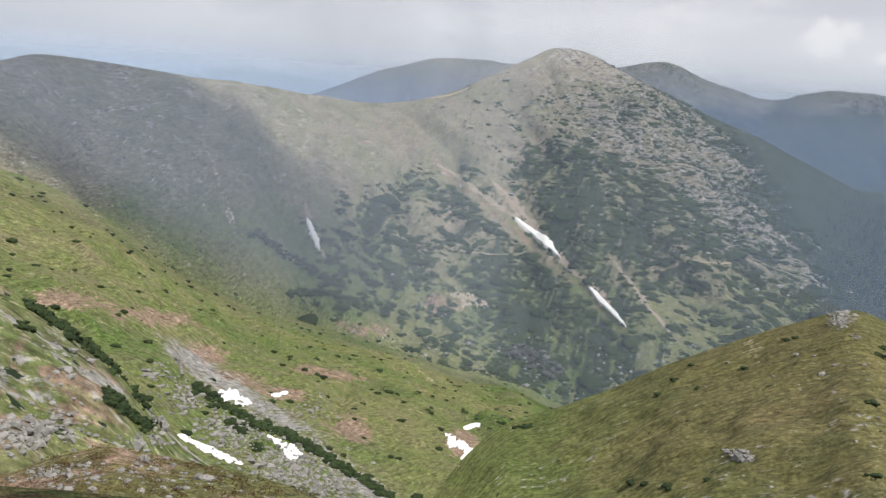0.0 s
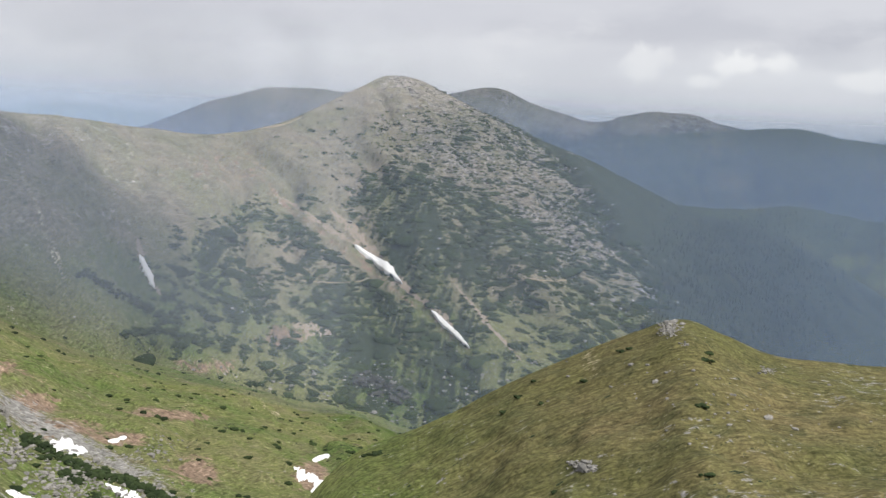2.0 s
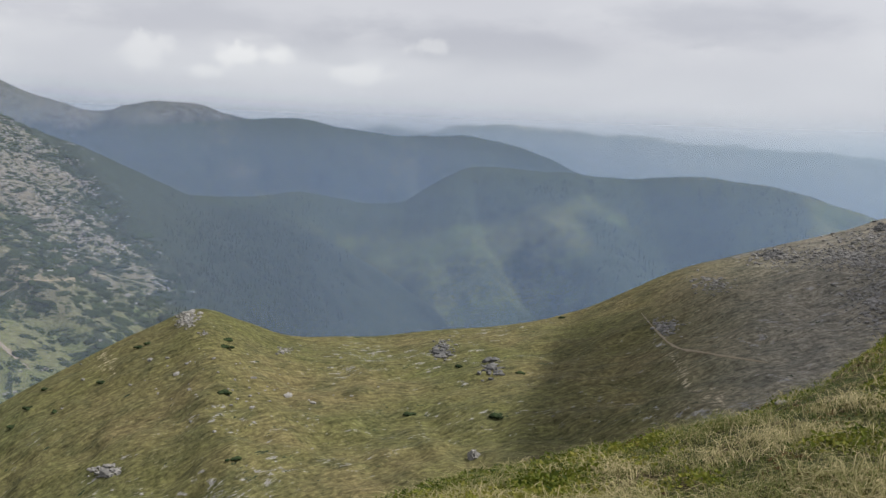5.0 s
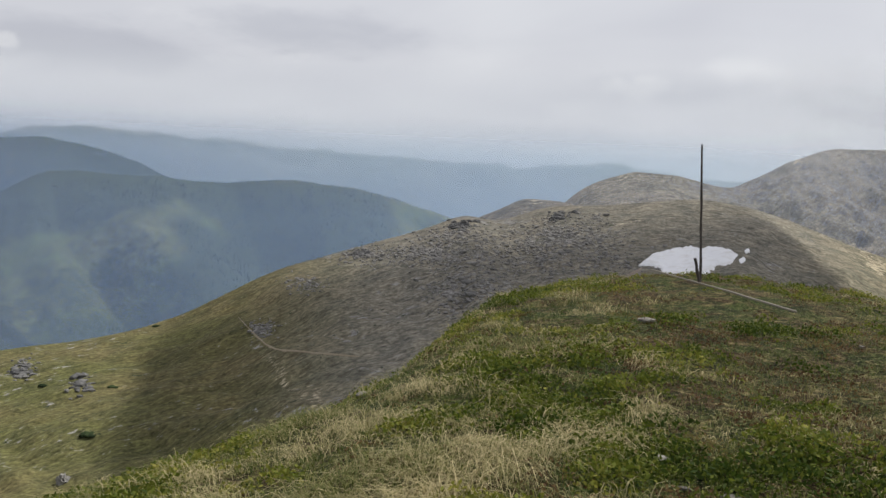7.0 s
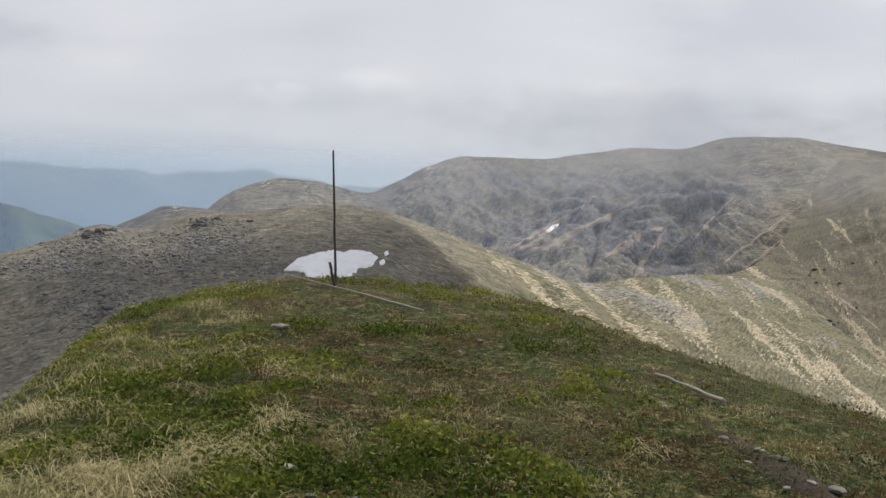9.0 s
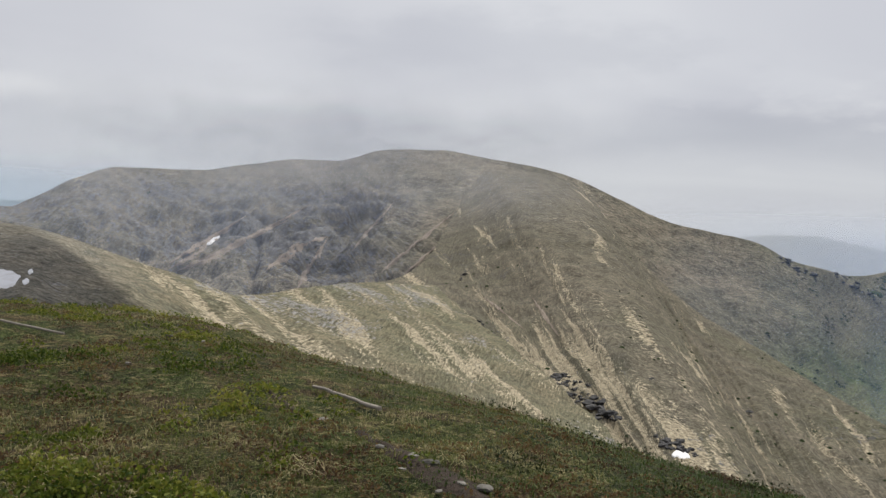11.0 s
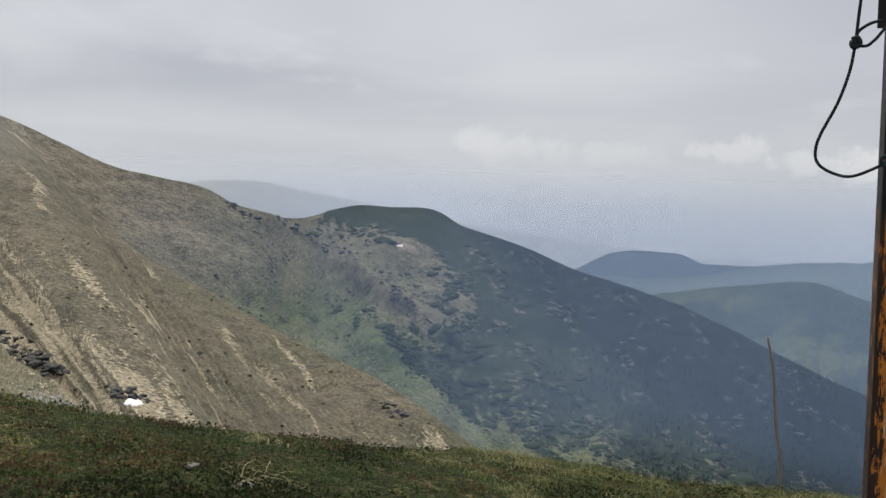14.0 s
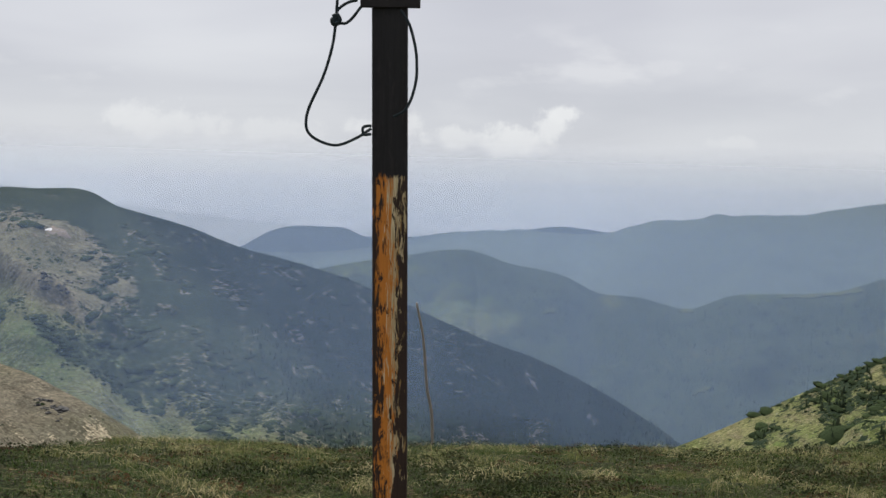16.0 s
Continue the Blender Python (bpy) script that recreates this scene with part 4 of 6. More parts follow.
def tone_material(name, a, b, rough=0.9, scale=2.0, bump=0.4, depth=0.05, spec=0.2):
    m, k = material(name)
    pos = k.place()
    n = k.noise(pos, scale, 5, 0.65)
    col = k.mix(k.attr("tone"), a, b)
    k.surface(k.tint(col, k.span(n, 0.25, 0.75, 0.6, 1.35)), rough, k.bump(n, bump, depth), spec=spec)
    return m


PINE = tone_material("dwarf_pine", (0.018, 0.028, 0.014), (0.040, 0.058, 0.025), scale=0.8, bump=0.9, depth=0.4, spec=0.05)
SPRUCE = tone_material("spruce", (0.030, 0.044, 0.026), (0.058, 0.074, 0.040), scale=1.0, spec=0.05)
CRAGSTONE = tone_material("dark_outcrop", (0.026, 0.027, 0.030), (0.085, 0.084, 0.084), 0.75, 0.8, 0.8, 0.3)
STONE = tone_material("granite", (0.15, 0.148, 0.142), (0.29, 0.28, 0.265), 0.85, 3.0, 0.6, 0.05)
DARKSTONE = tone_material("dark_crag", (0.075, 0.076, 0.078), (0.16, 0.158, 0.155), 0.8, 0.6, 0.8, 0.3)
SNOW, _k = material("old_snow")
_p = _k.place()
_n = _k.noise(_p, 0.35, 5, 0.6)
_k.surface(_k.mix(_k.span(_n, 0.5, 0.72, 0, 0.5), (0.84, 0.85, 0.87), (0.56, 0.53, 0.48)), 0.7, _k.bump(_n, 0.5, 0.3), spec=0.3)
SCREE, _k = material("pale_scree")
_p = _k.place()
_c = _k.mix(_k.noise(_p, 0.25, 5, 0.7), (0.19, 0.15, 0.115), (0.36, 0.31, 0.26))
_k.surface(_k.tint(_c, _k.span(_k.cells(_p, 1.3), 0.0, 0.7, 0.6, 1.15)), 0.95, _k.bump(_k.cells(_p, 1.3), 0.6, 0.4))
TRAIL, _k = material("worn_trail")
_p = _k.place()
_k.surface(_k.mix(_k.noise(_p, 0.6, 4, 0.6), (0.22, 0.18, 0.12), (0.34, 0.29, 0.21)), 0.95)


def drape(name, loft, path, mat, label, category, lift=0.35, ragged=0.35, across=7, seed=1, parent=None, kind=""):
    """A band laid over a flank: path of (az, el, half width in degrees), with ragged edges that dip into the ground."""
    path = np.array(path, float)
    t = np.arange(len(path))
    n = max(14, int(14 * (len(path) - 1)))
    u = np.linspace(0, len(path) - 1, n)
    az, el, hw = (curve_through(t, path[:, k], u) if len(path) > 2 else np.interp(u, t, path[:, k]) for k in range(3))
    q = np.linspace(0, 1, n)
    hw = hw * np.clip(np.minimum(q, 1 - q) * 7, 0.12, 1) ** 0.6
    ta, te = np.gradient(az), np.gradient(el)
    ln = np.hypot(ta, te) + 1e-9
    na, ne = -te / ln, ta / ln
    side = np.linspace(-1, 1, across)
    V, ok = [], []
    for i in range(n):
        jag = 1 + ragged * fbm(np.array([[i * 0.35, 3.3 * k, seed] for k in (0, 1)]), 3, 0.6, seed)
        for s in side:
            h = hw[i] * (jag[0] if s < 0 else jag[1]) * s
            p, nor = loft.hit(az[i] + na[i] * h, el[i] + ne[i] * h)
            edge = abs(s) > 0.99 or i in (0, n - 1)
            if p is None:
                V.append((0, 0, 0)), ok.append(False)
            else:
                p = p + nor * ((-0.25 if edge else 1.0) * lift)
                V.append(p[:]), ok.append(True)
    faces = [f for f in grid_faces(n, across).tolist() if all(ok[k] for k in f)]
    if not faces:
        return None
    used = sorted({k for f in faces for k in f})
    at = {k: i for i, k in enumerate(used)}
    me = mesh_from(name, [V[k] for k in used], [[at[k] for k in f] for f in faces], mat)
    ob = new(name, me)
    if parent:
        ob.parent = parent
    return tagged(ob, label, category, kind=kind)


# ---- late snow ----
def snow(loft, path, label="patch of late snow in a mountain gully", lift=2.2, ragged=0.4, seed=1):
    return drape("snow_patch", loft, path, SNOW, label, "snow", lift, ragged, 9, seed)


snow(main, [(-76.60, -6.66, 0.06), (-75.66, -7.27, 0.14), (-74.73, -7.78, 0.26), (-74.09, -8.38, 0.14), (-73.67, -8.74, 0.05)], "long white snow streak in a scree gully", lift=4.0, ragged=0.25, seed=2)
snow(main, [(-71.89, -10.27, 0.08), (-71.07, -11.00, 0.17), (-70.26, -11.66, 0.15), (-69.55, -12.30, 0.05)], "long white snow streak in a scree gully", lift=3.5, ragged=0.25, seed=3)
snow(main, [(-88.58, -7.45, 0.08), (-88.25, -8.08, 0.20), (-88.00, -8.65, 0.18), (-87.71, -9.29, 0.05)], "narrow snow streak on the slope", seed=4)
for k, (a, lab) in enumerate((([(-95.52, -19.65, 0.15), (-94.28, -20.22, 0.15), (-92.80, -20.85, 0.17), (-91.63, -21.34, 0.08)], "long snow strip beside a stone field"),
        ([(-93.25, -17.35, 0.2), (-92.37, -17.66, 0.28), (-91.24, -18.05, 0.12)], "small snow patch on the stone field"),
        ([(-90.37, -19.73, 0.10), (-89.62, -20.13, 0.15), (-88.94, -20.53, 0.36), (-88.15, -20.79, 0.2)], "snow patch on grey stones"),
        ([(-90.21, -17.51, 0.12), (-89.16, -17.33, 0.10)], "thin snow patch in the meadow"),
        ([(-79.72, -19.20, 0.15), (-79.21, -19.60, 0.26), (-78.43, -19.86, 0.16), (-78.05, -20.34, 0.36), (-77.47, -20.79, 0.2)], "late snow along the valley stream"),
        ([(-78.65, -18.87, 0.12), (-77.59, -18.53, 0.14)], "late snow along the valley stream"))):
    snow(meadow, a, lab, 0.25, 0.75, 10 + k)
snow(spur, [(-9.11, -5.43, 0.12), (-8.08, -5.02, 0.50), (-7.09, -5.08, 0.85), (-6.04, -5.10, 0.98), (-5.08, -4.66, 0.62), (-4.17, -4.56, 0.42), (-3.72, -4.47, 0.08)], "broad white snowfield on the ridge side", 0.35, 0.10, 21)
snow(spur, [(-3.61, -4.86, 0.14), (-3.32, -4.65, 0.14)], "small snow scrap beside the snowfield", 0.3, 0.3, 22)
snow(spur, [(-3.37, -4.29, 0.1), (-3.15, -4.15, 0.1)], "small snow scrap near the snowfield", 0.3, 0.3, 23)
snow(col_spur, [(32.84, -13.44, 0.12), (33.33, -13.30, 0.2), (33.87, -13.47, 0.1)], "small snow scrap under dark rocks", 0.35, 0.3, 24)
snow(big, [(5.89, -2.61, 0.06), (6.24, -2.34, 0.13), (6.65, -2.09, 0.05)], "small snow streak in the cirque", 0.5, 0.3, 25)
snow(big, [(47.92, -4.36, 0.05), (48.30, -4.32, 0.08)], "snow scrap below the ridge top", 0.5, 0.3, 26)


# ---- scree chutes, bare streaks and trails ----
def chute(loft, path, label, mat=None, lift=0.2, seed=1, cat="scree"):
    return drape("scree_chute" if cat == "scree" else "trail", loft, path, mat or SCREE, label, "", lift, 0.7, 5, seed, loft.ob)


chute(main, [(-81.58, -3.65, 0.05), (-79.67, -4.66, 0.16), (-77.78, -5.86, 0.2), (-76.57, -6.56, 0.14), (-74.61, -8.10, 0.32), (-72.68, -9.50, 0.15), (-71.28, -10.54, 0.28), (-69.60, -12.43, 0.1)], "pale stony gully", seed=31, lift=0.15)
chute(main, [(-78.08, -4.51, 0.05), (-76.95, -5.47, 0.25), (-75.88, -6.54, 0.28), (-74.77, -7.33, 0.1)], "reddish bare gully", seed=32, lift=0.15)
chute(main, [(-70.91, -8.30, 0.04), (-69.58, -9.72, 0.10), (-68.32, -11.04, 0.14), (-66.37, -12.95, 0.06)], "pale stony gully", seed=33, lift=0.15)
chute(main, [(-88.69, -6.39, 0.04), (-88.48, -7.35, 0.2), (-87.93, -8.78, 0.3), (-87.33, -9.66, 0.05)], "bare earth round a snow streak", seed=34, lift=0.15)
chute(main, [(-80.00, -11.26, 0.1), (-78.81, -11.51, 0.4), (-77.46, -11.73, 0.1)], "bare earth patch", seed=35, lift=0.15)
chute(main, [(-85.76, -0.57, 0.05), (-83.83, -0.37, 0.06), (-80.95, 0.08, 0.05), (-79.69, 0.64, 0.04)], "narrow trail over the saddle", TRAIL, 0.5, 36, "trail")
chute(main, [(-80.01, -8.71, 0.03), (-77.68, -8.80, 0.04), (-75.39, -8.56, 0.03)], "narrow trail through dwarf pine", TRAIL, 0.5, 37, "trail")
chute(main, [(-67.67, -8.08, 0.03), (-65.16, -8.13, 0.04), (-62.46, -7.73, 0.03)], "narrow trail through dwarf pine", TRAIL, 0.5, 38, "trail")
chute(spur, [(-11.80, -7.56, 0.1), (-10.57, -6.79, 0.26), (-9.61, -6.17, 0.22), (-8.91, -5.48, 0.08)], "bare pale streak beside the snowfield", seed=39, lift=0.12)
chute(spur, [(-32.06, -9.20, 0.03), (-31.09, -10.21, 0.05), (-30.10, -10.93, 0.05), (-28.80, -11.14, 0.05), (-24.87, -11.39, 0.04)], "narrow stony trail across the ridge", TRAIL, 0.12, 40, "trail")
chute(big, [(3.97, -3.94, 0.05), (5.40, -3.06, 0.16), (6.48, -2.03, 0.14), (7.88, -0.99, 0.05)], "pale stony gully in the cirque", seed=41, lift=0.3)
chute(big, [(4.30, -4.09, 0.05), (6.53, -3.10, 0.16), (8.88, -1.82, 0.12), (10.43, -1.04, 0.04)], "pale stony gully in the cirque", seed=42, lift=0.3)
chute(big, [(9.78, -3.65, 0.1), (10.54, -3.13, 0.3), (11.30, -2.45, 0.18), (12.68, -1.90, 0.08)], "pale stony gully in the cirque", seed=43, lift=0.3)
for k, (a, b, c, d, w) in enumerate(((3.82, -3.73, 8.09, -0.87, 0.10), (4.82, -4.05, 11.71, -0.10, 0.09), (10.96, -5.06, 12.76, -1.88, 0.16), (15.72, -4.01, 19.99, -0.24, 0.10), (16.94, -4.26, 19.83, -1.46, 0.08), (9.24, -3.99, 11.12, -2.28, 0.12), (14.06, -2.79, 16.46, 0.22, 0.08))):
    chute(big, [(a, b, w * 0.6), ((a * 2 + c) / 3, (b * 2 + d) / 3 + 0.05, w), ((a + c * 2) / 3, (b + d * 2) / 3, w * 0.8), (c, d, 0.03)], "pale stony gully in the cirque", seed=60 + k, lift=0.6)
chute(big, [(47.92, -4.36, 0.05), (48.63, -4.41, 0.25), (49.28, -4.78, 0.05)], "pale bare scar under the ridge top", seed=44, lift=0.4)
for k, (a, b, c, d, w) in enumerate(((21.64, -5.03, 24.26, -6.92, 0.10), (18.96, -5.24, 21.69, -6.96, 0.12), (24.53, -4.97, 26.22, -7.21, 0.09))):
    chute(col_spur, [(a, b, 0.03), ((a + c) / 2, (b + d) / 2, w), (c, d, 0.03)], "pale streak of dry ground", seed=50 + k, lift=0.2)


# ---- dwarf pines and trees on the mountains ----
BUSHES = [lump(1, s, 0.28, 0.6) for s in range(5)]
KNOBS = [(np.array([[1, 0, 0], [-1, 0, 0], [0, 1, 0], [0, -1, 0], [0, 0, 0.8], [0.5, 0.5, 0.5], [0, 0, -0.4]]) * (1 + 0.25 * s),
          np.array([[0, 5, 4], [5, 2, 4], [2, 1, 4], [1, 3, 4], [3, 0, 4], [0, 2, 5], [0, 3, 6], [3, 1, 6], [1, 2, 6], [2, 0, 6]])) for s in (-0.4, 0.0, 0.5)]


def cone_tree(sides, seed):
    rng = np.random.default_rng(seed)
    V, Fc = [], []
    for z0, z1, r in ((0.05, 0.55, 0.20), (0.30, 0.78, 0.15), (0.55, 1.0, 0.10)):
        b = len(V)
        for k in range(sides):
            a = 6.283 * k / sides + rng.uniform(-0.3, 0.3)
            q = r * rng.uniform(0.7, 1.2)
            V.append((q * math.cos(a), q * math.sin(a), z0 + rng.uniform(-0.03, 0.03)))
        V.append((rng.uniform(-0.02, 0.02), 0, z1))
        Fc += [(b + k, b + (k + 1) % sides, b + sides) for k in range(sides)]
    return np.array(V), np.array(Fc)


TREES = [cone_tree(5, s) for s in range(4)]


def pick(loft, weight, count, seed, skip=0):
    """Random places on a flank, likelier where weight is high."""
    rng = np.random.default_rng(seed)
    w = np.clip(weight, 0, None)[:-1, :-1].copy()
    w[:6 + skip] = 0
    cell = np.linalg.norm(np.cross(loft.P[1:, :-1] - loft.P[:-1, :-1], loft.P[:-1, 1:] - loft.P[:-1, :-1]), axis=-1)
    w = (w * cell).ravel()
    if w.sum() <= 0:
        return np.zeros((0, 3))
    k = rng.choice(len(w), count, p=w / w.sum())
    r, c = np.divmod(k, loft.P.shape[1] - 1)
    a, b = rng.random((2, count, 1))
    P = loft.P
    return P[r, c] * (1 - a) * (1 - b) + P[r + 1, c] * a * (1 - b) + P[r, c + 1] * (1 - a) * b + P[r + 1, c + 1] * a * b


def bushes(loft, weight, count, size, label, seed, shapes=KNOBS):
    p = pick(loft, weight, count, seed)
    s = np.random.default_rng(seed + 1).uniform(0.6, 1.5, len(p)) * size
    scattered("dwarf_pines", shapes, p, s, PINE, label, "shrubs", 0.75, 0.2, seed)


def trees(loft, weight, count, size, label, seed):
    p = pick(loft, weight, count, seed, 5)
    s = np.random.default_rng(seed + 1).uniform(0.6, 1.35, len(p)) * size
    scattered("spruces", TREES, p, s, SPRUCE, label, "trees", 1.0, 0.5, seed)


def clumps(loft, weight, count, size, label, seed, mat=None, tall=0.30):
    """Spreading dwarf pines, longer along the contour than up the slope, lying close on the ground."""
    p = pick(loft, weight, count, seed)
    rng = np.random.default_rng(seed + 5)
    V, Fc, T, base = [], [], [], 0
    for k, q in enumerate(p):
        v, f = CLUMPS[k % len(CLUMPS)]
        s = size * math.exp(rng.normal(0, 0.45))
        a = math.atan2(-q[0], q[1]) + rng.normal(0, 0.35)
        u = v * np.array([1.5 * rng.uniform(0.8, 1.5), 0.85 * rng.uniform(0.7, 1.2), 1.0]) * s
        lift = np.clip(u[:, 2], -0.2 * s, None) * tall
        x, y = u[:, 0] * math.cos(a) - u[:, 1] * math.sin(a), u[:, 0] * math.sin(a) + u[:, 1] * math.cos(a)
        out = np.array([q[0], q[1]]) / math.hypot(q[0], q[1])
        V.append(np.stack([q[0] + x, q[1] + y, q[2] + (x * out[0] + y * out[1]) * 0.55 + lift + 0.25 * tall * s], -1))
        Fc.append(f + base)
        T.append(np.full(len(v), rng.random()))
        base += len(v)
    me = mesh_from("dwarf_pines", np.concatenate(V), np.concatenate(Fc), mat or PINE, {"tone": np.concatenate(T)}, True)
    return tagged(new("dwarf_pines", me), label, "shrubs", kind="stuff")


CLUMPS = [lump(2, 30 + s, 0.35, 1.0) for s in range(6)]
seen_main = smooth(-112, -106, main.az) * smooth(-50, -56, main.az)
clumps(main, smooth(0.38, 0.50, main.veg) * smooth(0.68, 0.52, main.veg) * seen_main, 4600, 2.3, "dark spreading dwarf pines on the mountain side", 101)
clumps(main, smooth(0.20, 0.34, main.veg) * smooth(0.5, 0.36, main.veg) * seen_main * smooth(-94, -86, main.az), 3200, 1.5, "small dwarf pines scattered over the mountain side", 102)
clumps(big, smooth(0.30, 0.45, big.veg) * smooth(0.75, 0.5, big.veg) * smooth(40, 46, big.az), 1300, 2.0, "dwarf pines in belts down the mountain side", 108)
bushes(big, smooth(0.12, 0.4, big.veg) * smooth(34, 42, big.az) * smooth(0.8, 0.5, big.veg), 1100, 1.7, "dwarf pines on the lower mountain side", 103)
bushes(col_spur, smooth(0, -6, col_spur.el), 150, 1.0, "scattered low bushes on the pale slope", 104)
clumps(sunny, smooth(0.38, 0.5, sunny.veg), 700, 1.7, "spreading dwarf pines on a green slope", 109)
bushes(sunny, smooth(0.40, 0.6, sunny.veg), 900, 1.4, "dwarf pines on a sunlit slope", 105)
bushes(meadow, smooth(0.25, 0.5, meadow.veg) + 0.02, 420, 1.6, "dwarf pines dotted over the meadow", 106, BUSHES)
trees(main, smooth(-61, -56, main.az) * smooth(-48, -53, main.az) * smooth(-2.5, -6, main.el), 3200, 6, "spruce forest low on the mountain", 111)
trees(wood_near, smooth(0.5, 0.8, wood_near.veg) + 0.02, 9000, 6, "spruce forest on the valley side", 112)
trees(big, smooth(0.6, 0.8, big.veg) * smooth(-8, -12, big.el) * smooth(56, 62, big.az), 4200, 4.5, "spruce forest on the dark ridge", 113)
trees(valley_wood, smooth(0.5, 0.8, valley_wood.veg), 9000, 6, "spruce forest on the hills", 114)
trees(sunny, smooth(0.45, 0.6, sunny.veg), 380, 6, "young spruces on a sunlit slope", 115)


def bush(place, size, seed, label="rounded dark dwarf pine bush on the turf"):
    rng = np.random.default_rng(seed)
    n = 7
    off = rng.normal(0, 0.45, (n, 3)) * size
    off[:, 2] = 0
    return scattered("dwarf_pine", BUSHES, np.asarray(place) + off, rng.uniform(0.5, 0.9, n) * size, PINE, label, "bush", 0.8, 0.2, seed, kind="thing")


def hedge(loft, path, count, size, seed, label):
    """A line of dwarf pines along a flank."""
    path = np.array(path)
    rng = np.random.default_rng(seed)
    t = np.arange(len(path))
    count, size = int(count * 1.9), size * 1.25
    u = rng.uniform(0, len(path) - 1, count)
    P = [loft.hit(np.interp(x, t, path[:, 0]) + rng.normal(0, 0.18), np.interp(x, t, path[:, 1]) + rng.normal(0, 0.10))[0] for x in u]
    P = np.array([p[:] for p in P if p is not None])
    if len(P):
        scattered("dwarf_pine_belt", BUSHES, P, rng.uniform(0.6, 1.3, len(P)) * size, PINE, label, "shrubs", 0.8, 0.2, seed)


hedge(meadow, [(-94.55, -17.03), (-91.23, -18.96), (-88.70, -19.87), (-86.27, -21.21), (-82.74, -22.94)], 150, 1.2, 121, "long dark belt of dwarf pine beside the stones")
hedge(meadow, [(-92.64, -19.06), (-91.54, -19.59)], 16, 1.1, 122, "clump of dwarf pine on the stone field")
hedge(meadow, [(-91.17, -20.36), (-90.67, -20.57)], 8, 0.9, 123, "clump of dwarf pine on the stone field")
hedge(meadow, [(-93.72, -17.88), (-93.22, -18.25)], 8, 0.9, 124, "clump of dwarf pine on the stone field")
hedge(shoulder, [(-103.70, -12.29), (-101.81, -13.77), (-99.87, -15.18), (-98.17, -16.59), (-97.14, -18.14)], 190, 0.5, 125, "dense belt of dwarf pine along the shoulder crest")
hedge(shoulder, [(-99.53, -17.17), (-98.60, -18.26), (-97.11, -19.21)], 90, 0.42, 126, "belt of dwarf pine on the stony shoulder")
hedge(shoulder, [(-104.17, -13.53), (-103.61, -13.79)], 10, 0.4, 127, "small dwarf pine clump")
hedge(main, [(-91.56, -8.36), (-90.18, -9.21), (-88.52, -10.11), (-86.49, -11.15)], 70, 2.6, 128, "dark dwarf pine line above a stream cut")
hedge(main, [(-89.42, -11.76), (-87.13, -11.60), (-84.77, -12.37)], 70, 2.6, 129, "dark dwarf pine clumps above the valley")
hedge(big, [(47.3, -8.9), (49.9, -11.76), (53.2, -14.3)], 90, 2.0, 129, "dwarf pine belt running down the slope")
for k, (a, e) in enumerate(((-65.72, -13.96), (-66.62, -14.91), (-62.75, -13.73), (-65.23, -15.16), (-55.98, -11.57), (-60.32, -11.70), (-60.74, -11.88), (-56.06, -11.96), (-67.39, -15.79), (-56.06, -14.52), (-42.41, -12.86),
        (-38.88, -13.08), (-40.19, -15.55), (-45.28, -15.67), (-75.31, -18.50), (-74.62, -18.44), (-55.57, -18.17), (-68.44, -20.85), (-67.62, -20.77), (-66.32, -20.70), (-64.21, -20.01), (-75.54, -18.58), (-74.88, -18.45), (-36.54, -9.77))):
    p, _n = spur.hit(a, e)
    if p is not None:
        bush(p, 0.75 + 0.5 * ((k * 7) % 5) / 5, 200 + k)


# ---- stones on the mountains ----
ROCKS = [lump(1, 50 + s, 0.35, 0.75) for s in range(5)]


def stones(loft, regions, mat, size, label, seed, shapes=ROCKS, name="rubble"):
    """Loose stones: regions of (az, el, spread az, spread el, count)."""
    rng = np.random.default_rng(seed)
    P = []
    for a, e, sa, se, n in regions:
        for _ in range(int(n)):
            p, _nor = loft.hit(a + rng.normal(0, sa), e + rng.normal(0, se))
            if p is not None:
                P.append(p[:])
    if P:
        s = size * np.exp(rng.normal(0, 0.45, len(P)))
        scattered(name, shapes, np.array(P), s, mat, label, "", 0.8, 0.3, seed, loft.ob)


stones(meadow, [(-95.01, -17.56, 0.9, 0.5, 260), (-92.03, -19.43, 1.2, 0.7, 650), (-89.29, -21.58, 1.3, 0.7, 650), (-86.54, -22.46, 1.2, 0.6, 450), (-87.45, -18.11, 0.6, 0.5, 80), (-96.93, -16.30, 0.6, 0.3, 70)], STONE, 0.45, "grey stones strewn over the valley head", 301)
stones(spur, [(-58.21, -10.37, 0.30, 0.22, 260), (-52.63, -12.17, 0.2, 0.12, 50), (-62.60, -18.44, 0.42, 0.16, 130), (-57.25, -11.17, 0.15, 0.06, 16), (-43.32, -11.93, 0.4, 0.25, 20), (-55.75, -13.93, 4.5, 1.4, 90)], STONE, 0.27, "pale stones on the grassy ridge", 302)
stones(spur, [(-21.20, -5.32, 1.1, 0.35, 900), (-24.75, -5.53, 0.9, 0.3, 420), (-13.21, -3.84, 1.6, 0.45, 900), (-15.55, -5.11, 2.2, 0.7, 1300), (-18.52, -7.40, 1.6, 0.9, 800), (-19.8, -4.2, 1.2, 0.3, 500), (-11.0, -5.2, 1.2, 0.5, 260), (-28.26, -7.35, 0.6, 0.25, 160), (-30.62, -9.91, 0.4, 0.25, 130), (-11.81, -2.81, 0.6, 0.2, 90)], STONE, 0.30, "grey boulders along the ridge", 303)
